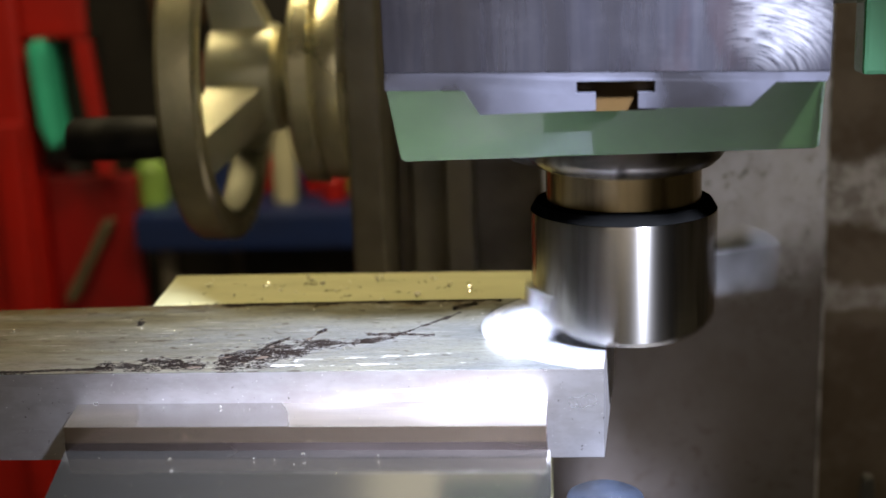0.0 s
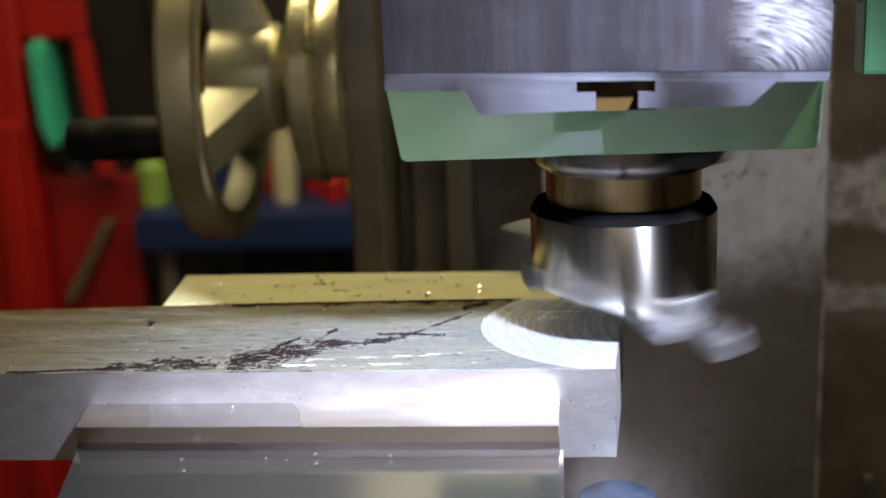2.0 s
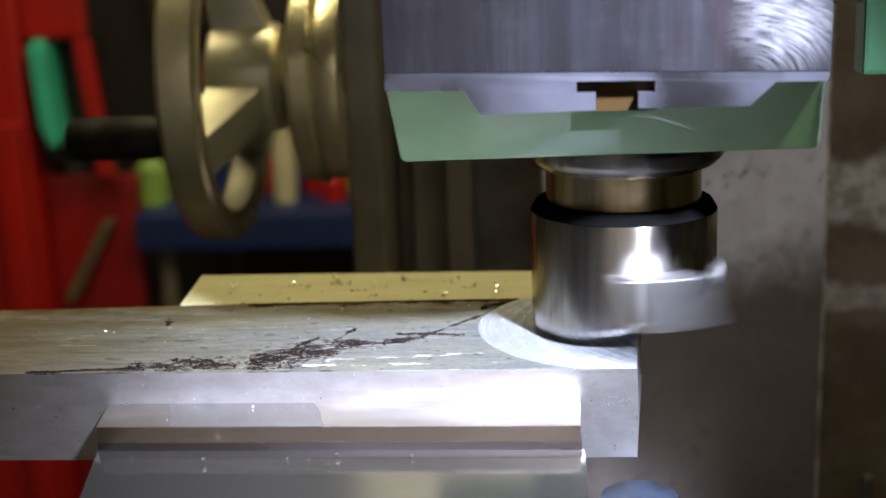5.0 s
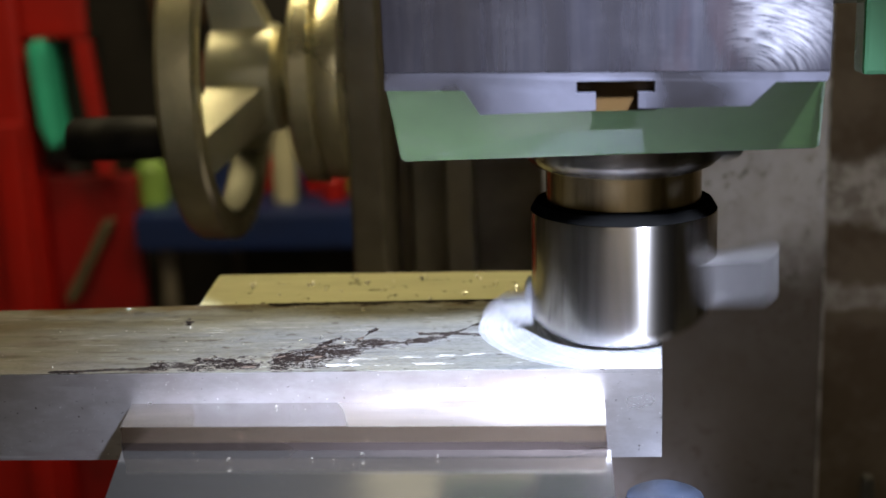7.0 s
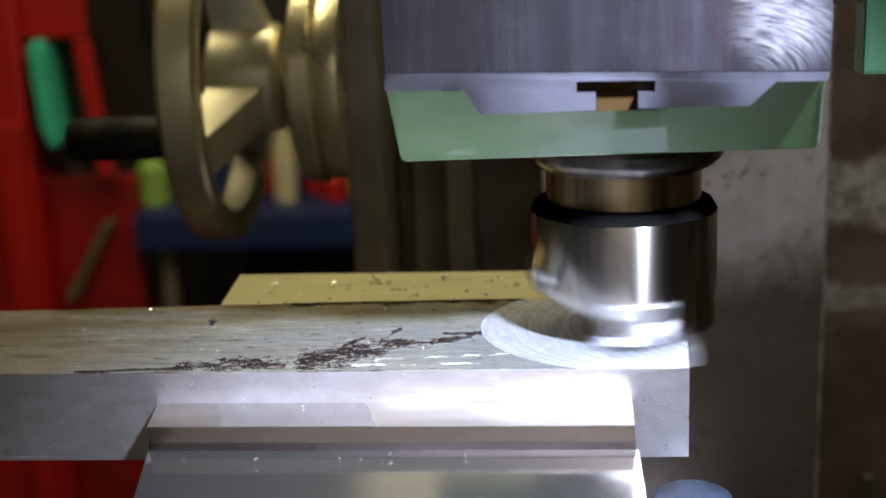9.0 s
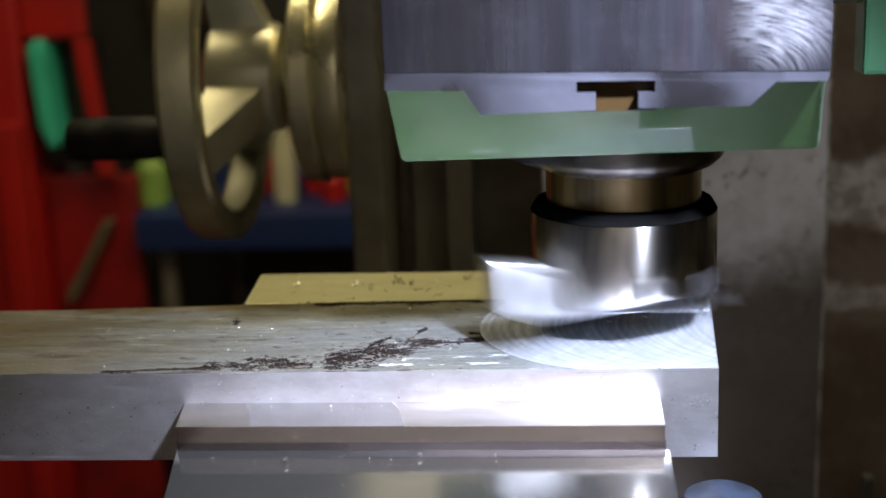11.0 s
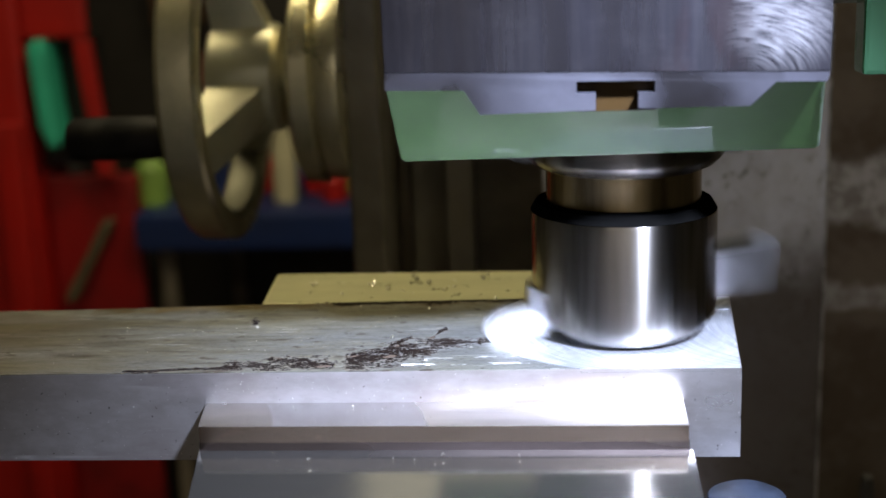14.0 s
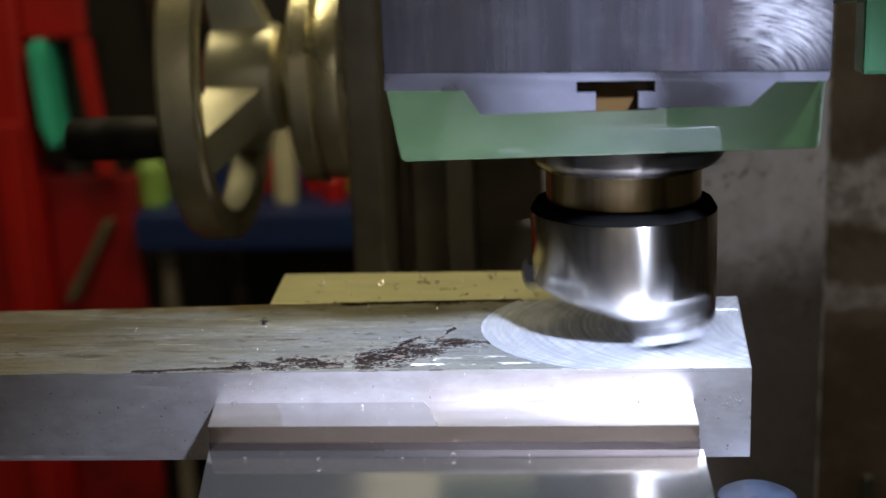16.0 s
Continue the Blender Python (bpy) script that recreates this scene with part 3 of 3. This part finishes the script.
def cut_line(y, s):
    return -s - math.sqrt(max(SWING ** 2 - y * y, 1))


YF, YB = -36.9, 27.0


def strip(s0, s1, left=None):
    """A thin slice of the bar's skin between two positions of the cut, or from the bar's left end."""
    ys = [YF + (YB - YF) * i / 40 for i in range(41)]
    right = [(cut_line(y, s0), y) for y in ys]
    back = [(cut_line(y, s1) if left is None else left, y) for y in ys]
    if left is not None:
        back = [(left, YF), (left, YB - 8), (-190, YB - 4.5), (-110, YB - 0.8)]
    return prism(right + back[::-1], 0.02 if left is None else 0.0, 0.22, "z")


def bar():
    e = empty("steel_bar", (0, 0, 0), "flat steel bar with scaly stained top, half milled bright", "bar")
    part("bar_body", prism([(-330, YF), (-7.0, YF), (-1.2, YB), (-110, YB - 0.8), (-190, YB - 4.5), (-330, YB - 8)], -23.7, 0.0, "z", 0.12), BARSIDE, e)
    return e


work = bar()
SKIN = 24
skin = []
part("cut_face", prism([(-110, YF + 0.13), (-7.25, YF + 0.13), (-1.6, YB - 0.3), (-110, YB - 1.2)], 0.0, 0.012, "z"), FRESH, work, "bright fresh milled face")
part("back_land", prism([(-28, 13.4), (-3.1, 13.4), (-1.7, YB - 0.5), (-28, YB - 0.5)], 0.012, 0.13, "z"), FRESH, work)
part("scaly_skin", strip(36.3, 36.3, -330), RAW, work, "grey scaly unmilled skin")
for i in range(SKIN):
    skin.append(part("skin_sliver", strip(36.3 * i / SKIN, 36.3 * (i + 1) / SKIN), RAW, work))


def vise():
    e = empty("machine_vise", (0, 0, -90), "bright ground steel machine vise clamping the bar", "vise")
    o = (0, 0, -90)
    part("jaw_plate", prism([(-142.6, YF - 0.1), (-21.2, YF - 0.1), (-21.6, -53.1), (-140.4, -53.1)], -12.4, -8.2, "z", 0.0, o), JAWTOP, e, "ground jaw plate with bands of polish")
    part("jaw_shoulder", prism([(-142.6, YF - 0.1), (-21.2, YF - 0.1), (-21.3, -52.9), (-140.6, -52.9)], -70, -12.41, "z", 0.0, o), SHOULDER, e, "darker shoulder under the jaw plate")
    bm = prism([(-140.7, -52.92), (-20.6, -52.92), (-20.6, -130), (-130, -130)], -70, -14.6, "z", 0.0, o)
    for v in bm.verts:
        # the jaw's top falls away towards its outer end
        if v.co.z > 0.07 and v.co.y < -0.1:
            v.co.z -= 0.008
    part("moving_jaw", bm, JAWFRONT, e)
    bm = prism([(-141.3, YB + 0.6), (-20, YB + 0.6), (-20, 63), (-143.6, 63)], -70, -0.4, "z", 0.4, o)
    part("fixed_jaw", bm, REARJAW, e, "yellowish ground steel fixed jaw")
    part("vise_bed", block(-135, -28, -135, 75, -90, -60, 1.0, o), JAW, e)
    part("parallel", block(-138, -25, -20, -10, -60, -23.4, 0.3, o), JAW, e)
    part("parallel", block(-138, -25, 8, 18, -60, -23.4, 0.3, o), JAW, e)
    return e


the_vise = vise()


def table():
    e = empty("milling_table", (0, 0, -130), "grey cast iron milling table", "table")
    part("table_top", block(-500, 400, -135, 30, -130, -90.1, 2, (0, 0, -130)), TABLE_IRON, e)
    return e


the_table = table()


def clamp_nut():
    e = empty("clamp_nut", (0, -75, -90), "blue-grey round steel clamp nut", "nut")
    o = (0, -75, -90)
    part("nut", lathe([(0, -25.6), (7, -25.8), (9.2, -27), (10.2, -31), (10.2, -89.9), (0, -89.9)], o=o, c=(-7.5, -52, 0), steps=40), BOLT, e, smooth=True)
    return e


the_nut = clamp_nut()


# ---- handwheel on the column's side ----
def handwheel():
    c = (-148, 185, 52)
    e = empty("handwheel", c, "plated steel handwheel with black handle on the column", "handwheel")
    rim = [(67, -13.5), (67, -1.5), (65.5, 0), (58, 0), (55, -2), (55, -13), (58, -15.5), (65.5, -15.5), (67, -13.5)]
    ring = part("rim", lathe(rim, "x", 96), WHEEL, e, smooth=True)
    # the rim's inner face gets a darker colour that stands in for shade
    ring.data.materials.append(DIM_RIM)
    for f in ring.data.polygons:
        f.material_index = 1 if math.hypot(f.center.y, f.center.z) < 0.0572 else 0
    part("hub", lathe([(0, -9), (20, -9), (21.8, -7), (22.2, 18), (20.5, 20.5), (10, 21), (10, 29), (0, 29)], "x", 48), CAST, e, smooth=True)
    for k in range(3):
        a = radians(117 + 120 * k)
        bm = prism([(-7, 15), (18, 15), (-3, 60), (-13, 60)], -9, 9, "y", 0.8)
        bmesh.ops.rotate(bm, verts=bm.verts, cent=(0, 0, 0), matrix=Matrix.Rotation(a, 3, "X"))
        part("spoke", bm, CAST, e)
    grip = part("handle", lathe([(0, -52), (7, -52), (8.3, -50), (8.3, -22), (7.4, -16), (0, -15.6)], "x", 32, c=(0, -56, -16)), GRIP, e, "black worn handle", smooth=True)
    part("end_cap", lathe([(0, -53), (4, -53), (5, -52.2), (0, -51.9)], "x", 24, c=(0, -56, -16)), WHEEL, grip, smooth=True)
    dial = part("dial", lathe([(0, 28), (40, 28), (43.5, 30), (44, 37), (41, 39), (0, 39)], "x", 64), WHEEL, e, "graduated dial collar", smooth=True)
    part("dial_ring", lathe([(0, 39), (41.5, 39), (42.5, 40.5), (42.5, 48.2), (0, 48.2)], "x", 64), WHEEL, dial, smooth=True)
    return e


handwheel()


# ---- workshop behind ----
def red_machine():
    """A red machine standing behind, with a dark recess and a teal grip in it."""
    o = (-560, 900, -1100)
    e = empty("red_machine", o, "red enamelled workshop machine with a dark recess", "machine")
    part("side_panel", block(-800, -536, 900, 1000, -1100, 330, 8, o), RED, e)
    part("upper_panel", block(-535, -470, 905, 918, 20, 330, 4, o), RED, e)
    # a plain black block fills the recess
    part("recess", block(-535, -486, 935, 1000, -110, 19, 2, o), RECESS_BLACK, e, "black recess")
    bm = prism([(-485, 19), (-468, 19), (-455, -120), (-472, -120)], 905, 918, "y", 3, o)
    part("upright", bm, RED, e)
    part("lower_panel", block(-535, -440, 925, 945, -1100, -121, 6, o), DARKRED, e, "darker red lower panel")
    part("front_edge", block(-566, -540, 880, 899.5, -1100, -60, 4, o), RED, e)
    part("teal_grip", prism([(-526, 13), (-520, 20), (-514, 21), (-509, 13), (-506, -50), (-502, -80), (-507, -88), (-514, -86), (-521, -66)], 890, 934.5, "y", 4, o), TEAL, e, "teal plastic grip")
    part("lever", prism([(-524, -251), (-512, -251), (-462, -166), (-474, -166)], 912, 924.5, "y", 2, o), OLIVE, e, "grey-green lever bar")
    return e


DARKRED = mat("dark_red_enamel", (0.24, 0.008, 0.008), 0.45, 0.0, 0.5, 12, 0.05)
red_machine()


def bench():
    o = (-330, 1000, -1100)
    e = empty("workshop_bench", o, "dark blue steel workshop bench", "bench")
    part("bench_top", block(-438, -190, 900, 1250, -196, -158, 4, o), BLUE, e)
    for x in (-420, -215):
        for y in (920, 1215):
            part("leg", block(x, x + 15, y, y + 15, -1100, -196.2, 2, o), DARKIRON, e)


bench()


def bottle(x, y, h, r, material, label, cap=None):
    e = empty("bottle", (x, y, -158), label, "bottle")
    part("flask", lathe([(0, 0), (r, 0), (r * 1.05, h * 0.1), (r, h * 0.62), (r * 0.45, h * 0.8), (r * 0.4, h), (0, h)], steps=24), material, e, smooth=True)
    if cap:
        part("cap", lathe([(0, h + 0.2), (r * 0.5, h + 0.2), (r * 0.5, h + r * 0.6), (0, h + r * 0.6)], steps=20), cap, e, smooth=True)
    return e


bottle(-433, 960, 60, 17, LIME, "lime green plastic squeeze bottle", CREAM)
bottle(-407, 985, 52, 12, CREAM, "cream plastic bottle on the bench")
bottle(-292, 960, 100, 12, CREAM, "tall cream plastic tube bottle on the bench")
bottle(-268, 1010, 45, 14, RED, "small red bottle on the bench")
bottle(-240, 960, 36, 13, RED, "small red tin on the bench", BLUE)
bottle(-222, 1000, 40, 11, LIME, "small green bottle on the bench")
bottle(-330, 1020, 50, 16, RED, "small red bottle on the bench")


def tool_board():
    o = (-330, 1260, -1100)
    e = empty("tool_board", o, "dark brown tool board against the bench", "board")
    part("panel", block(-620, -60, 1260, 1280, -1100, 330, 3, o), BOARD, e)
    part("hung_box", block(-500, -440, 1225, 1259.5, 10, 90, 4, o), BROWN, e, "rusty brown box")
    part("hung_tool", block(-470, -450, 1230, 1259.5, -70, -25, 4, o), RED, e)
    return e


BOARD = mat("black_dusty_board", (0.02, 0.016, 0.012), 0.7, 0.0, 0.5, 6)
tool_board()


# ---- swarf ----
def curl(seed):
    """One curled chip: a narrow ribbon wound in a loose spiral."""
    r = random.Random(seed)
    bm = bmesh.new()
    n, rad, w = 16, r.uniform(0.5, 1.0), r.uniform(0.35, 0.6)
    turns, rise = r.uniform(0.7, 1.6), r.uniform(0.6, 2.2)
    last = None
    for i in range(n + 1):
        a = 2 * math.pi * turns * i / n
        q = rad * (1 - 0.3 * i / n)
        row = []
        for dr in (0, 0.12):
            for dx in (-w / 2, w / 2):
                row.append(bm.verts.new(Vector((dx + rise * i / n, (q + dr) * math.cos(a), (q + dr) * math.sin(a) + rad + 0.12)) * MM))
        if last:
            for p, q2 in ((0, 1), (1, 3), (3, 2), (2, 0)):
                bm.faces.new((last[p], last[q2], row[q2], row[p]))
        last = row
    me = bpy.data.meshes.new("swarf_curl")
    bm.to_mesh(me)
    bm.free()
    me.materials.append(SWARF)
    return me


CURLS = [curl(k) for k in range(6)]
riders = []


def lay(x, y, z, k, turn, size, where):
    ob = new("swarf_curl", CURLS[k % 6])
    ob.location, ob.rotation_euler, ob.scale = at(x, y, z), (0, 0, turn), (size,) * 3
    tagged(ob, "bright curled steel chip lying on the " + where, "chip", "loose swarf chips")
    riders.append(ob)


rng = random.Random(11)
for x, y in ((-97.9, 54.5), (-108.5, 46), (-92, 46.5), (-128, 47), (-86, 38), (-74, 53), (-58, 52), (-51, 44), (-118, 35), (-60, 33), (-44, 36), (-104, 40)):
    lay(x, y, -0.4, rng.randrange(6), rng.uniform(0, 6.3), rng.uniform(0.75, 1.5), "fixed jaw")
for x, y in ((-97, -10), (-89, 16), (-110, 20), (-52, 20), (-75, -20), (-70, 25.5), (-32.6, 2)):
    lay(x, y, 0.24, rng.randrange(6), rng.uniform(0, 6.3), rng.uniform(0.35, 0.7), "bar")
for x, y, z, f in ((-34.5, -39.5, -8.18, 0.85), (-32.5, -39.2, -8.18, 0.6), (-45.5, -49.5, -8.18, 0.55), (-104, -40.5, -8.18, 0.5), (-112, -60, -14.58, 0.5), (-80, -57, -14.58, 0.5), (-62, -57, -14.58, 0.4)):
    lay(x, y, z, rng.randrange(6), rng.uniform(0, 6.3), f, "vise jaw")


def specks():
    """Fine chips scattered over bar, jaws and ledges."""
    r = random.Random(5)
    bm = bmesh.new()
    spots = []
    for _ in range(16):
        cx, cy = r.uniform(-136, -30), r.uniform(29, 60)
        spots += [(cx + r.gauss(0, 1.0), cy + r.gauss(0, 0.8), -0.4) for _ in range(r.randint(2, 7))]
    spots += [(r.uniform(-190, -78), r.uniform(-35, 22), 0.2) for _ in range(95)]
    spots += [(r.uniform(-139, -24), r.uniform(-52, -38), -8.2) for _ in range(16)]
    spots += [(r.uniform(-135, -24), r.uniform(-85, -54), -14.6) for _ in range(30)]
    for x, y, z in spots:
        q = r.uniform(0.06, 0.17) * MM * (1.6 if y > 26 else 1.0)
        m = Matrix.Translation(Vector((x, y, z)) * MM + Vector((0, 0, q * 0.3))) @ Euler((r.random() * 3, r.random() * 3, r.random() * 3)).to_matrix().to_4x4() @ Matrix.Diagonal((q * 1.6, q, q * 0.6, 1))
        vs = [bm.verts.new(m @ Vector(p)) for p in ((1, 0, 0), (-1, 0, 0), (0, 1, 0), (0, -1, 0), (0, 0, 1), (0, 0, -1))]
        for a, b, c in ((0, 2, 4), (2, 1, 4), (1, 3, 4), (3, 0, 4), (2, 0, 5), (1, 2, 5), (3, 1, 5), (0, 3, 5)):
            bm.faces.new((vs[a], vs[b], vs[c]))
    ob = link(bm, "swarf_specks", SWARF)
    ob.location = BASE
    return tagged(ob, "fine bright steel specks on bar and vise", "swarf", kind="stuff")


riders.append(specks())


def dark_crumbs():
    """Dark oily crumbs in small heaps on the fixed jaw and along the bar's back edge."""
    r = random.Random(8)
    bm = bmesh.new()
    heaps = [(-97, 52, 9), (-96, 49, 12), (-106, 47, 5), (-118, 50, 3), (-88, 41, 8), (-82, 35, 9), (-72, 52, 3), (-67, 39, 7), (-61, 50, 4), (-54, 43, 3), (-79, 45, 4), (-128, 40, 3), (-45, 48, 5), (-110, 33, 4)]
    spots = [(cx + r.gauss(0, 1.2), cy + r.gauss(0, 0.9), -0.4) for cx, cy, n in heaps for _ in range(n)]
    spots += [(r.uniform(-150, -45), 26.0 + r.gauss(0, 0.35), 0.2) for _ in range(40)]
    for x, y, z in spots:
        q = r.uniform(0.12, 0.34) * MM
        m = Matrix.Translation(Vector((x, y, z)) * MM + Vector((0, 0, q * 0.3))) @ Euler((0, 0, r.random() * 6)).to_matrix().to_4x4() @ Matrix.Diagonal((q * r.uniform(1.2, 2.6), q, q * 0.7, 1))
        vs = [bm.verts.new(m @ Vector(p)) for p in ((1, 0, 0), (-1, 0.2, 0), (0, 1, 0), (0.2, -1, 0), (0, 0, 1), (0, 0, -1))]
        for a, b, c in ((0, 2, 4), (2, 1, 4), (1, 3, 4), (3, 0, 4), (2, 0, 5), (1, 2, 5), (3, 1, 5), (0, 3, 5)):
            bm.faces.new((vs[a], vs[b], vs[c]))
    ob = link(bm, "swarf_crumbs", CRUMB)
    ob.location = BASE
    return tagged(ob, "dark oily crumbs of swarf on the fixed jaw", "swarf", kind="stuff")


CRUMB = mat("oily_crumb", (0.05, 0.038, 0.015), 0.4, 0.3, 0.4, 200)
riders.append(dark_crumbs())

# chips thrown off by the tool: place and time of each in flight
SPRAY = ((30.2, 12.1), (34.3, 5.3), (37.3, 2.1), (38.8, -1.5), (42.7, -6.5), (44.8, -10.1), (46.7, -14.1), (52, -22.3), (54.9, -27.3))
# x, y, z, time, way flown in a thirtieth of a second along x and z, size
THROWN = [(x, -46, z, 14.5, 1.6, -2.4, 0.3 + 0.12 * (n % 3)) for n, (x, z) in enumerate(SPRAY)]
THROWN += [(42.3, -46, 31.3, 3.0, 6.0, -1.8, 0.9), (46.1, -46, 18.6, 3.0, 6.0, -1.8, 1.0), (56.7, -46, 14.8, 3.0, 6.0, -1.8, 1.1)]
THROWN += [(-62.7, 20, 21.2, 8.0, -0.6, -0.8, 0.45), (-61.2, 20, 18.8, 8.0, -0.5, -0.8, 0.55), (-86.7, 20, 15.4, 4.0, -3.5, 1.6, 0.6), (-64.6, 20, 24.1, 15.5, -2.2, 0.6, 0.7),
           (45, -30, -10.5, 6.5, 5.0, -4.5, 0.4)]
fliers = []
for n, (*_, size) in enumerate(THROWN):
    ob = new("flying_chip", CURLS[n % 6])
    ob.scale = (size,) * 3
    tagged(ob, "small bright chip thrown off the milled bar", "chip", "thrown chips")
    fliers.append(ob)


def motions():
    rows = [(t, s * MM) for t, s in SHIFT]
    ts, ss = [t for t, _ in SHIFT], [s for _, s in SHIFT]
    for ob, home in ((work, (0, 0, 0)), (the_vise, (0, 0, -90)), (the_table, (0, 0, -130)), (the_nut, (0, -75, -90))):
        h = at(*home)
        # the bar lies a hair off level on its parallels
        lean = pose(0, 0, 0.0004, 0, -0.2, 0) if ob is work else Matrix.Identity(4)
        walk(ob, [(t, Matrix.Translation(h + Vector((s, 0, 0))) @ lean) for t, s in rows])
    for ob in riders:
        h, turn = ob.location.copy(), ob.rotation_euler.to_matrix().to_4x4()
        walk(ob, [(t, Matrix.Translation(h + Vector((s, 0, 0))) @ turn) for t, s in rows])
    for n, (ob, (x, y, z, when, vx, vz, _)) in enumerate(zip(fliers, THROWN)):
        def lie(t):
            return at(-42 + n * 1.3 + float(np.interp(t, ts, ss)), 6 + 2 * (n % 3), 0.05)
        rest = [(t, Matrix.Translation(lie(t))) for t, _ in SHIFT if t < when - 0.2] + [(when - 0.1, Matrix.Translation(lie(when - 0.1)))]
        spin = pose(0, 0, 0, 40 * n, 25 * n, 60 * n)
        down = (x + 45, -60, -89.5) if x > 0 else (-172, 10, -89.5)
        fall = [(when - 1 / 30, Matrix.Translation(at(x - vx, y, z - vz)) @ spin), (when + 1 / 30, Matrix.Translation(at(x + vx, y, z + vz)) @ spin),
                (when + 0.3, Matrix.Translation(at(*down)) @ spin), (16, Matrix.Translation(at(*down)) @ spin)]
        walk(ob, rest + fall)
    # each sliver of skin goes down as the tool takes it off
    for i, ob in enumerate(skin):
        t = float(np.interp(36.3 * (i + 0.5) / SKIN, ss, ts))
        down = Matrix.Translation((0, 0, -0.001))
        rest = Matrix.Identity(4)
        t0 = max(t - 0.05, 0.0)
        keys = ([(0, rest), (t0, rest)] if t0 > 0.04 else [(0, rest)]) + [(t0 + 0.1, down), (16, down)]
        walk(ob, keys)
    # the spindle turns clockwise seen from above
    seen = {0: 195, 0.5: -6, 1: -100, 1.5: 55, 2: -50, 2.5: 140, 3: -8, 3.5: 177, 4: 44, 6.5: -11, 7: 165, 7.5: 30, 8: 226, 8.5: 98, 9: -85,
            11.5: 219, 12: 90, 12.5: -95, 13: 150, 13.5: -42, 14: 190, 14.5: 0, 15: -90, 15.5: 65, 16: -62}
    turns = [195.0]
    for k in range(1, 33):
        if k / 2 in seen:
            turns.append(turns[-1] + (seen[k / 2] - turns[-1]) % -360 - 720)
        else:
            turns.append(turns[-1] - 870)
    rows = []
    for k in range(32):
        for j in range(15):
            rows.append((0.5 * k + j / 30, turns[k] + (turns[k + 1] - turns[k]) * j / 15))
    rows.append((16.0, turns[32]))
    walk(cutter, [(t, pose(*BASE, 0, 0, a)) for t, a in rows])


motions()
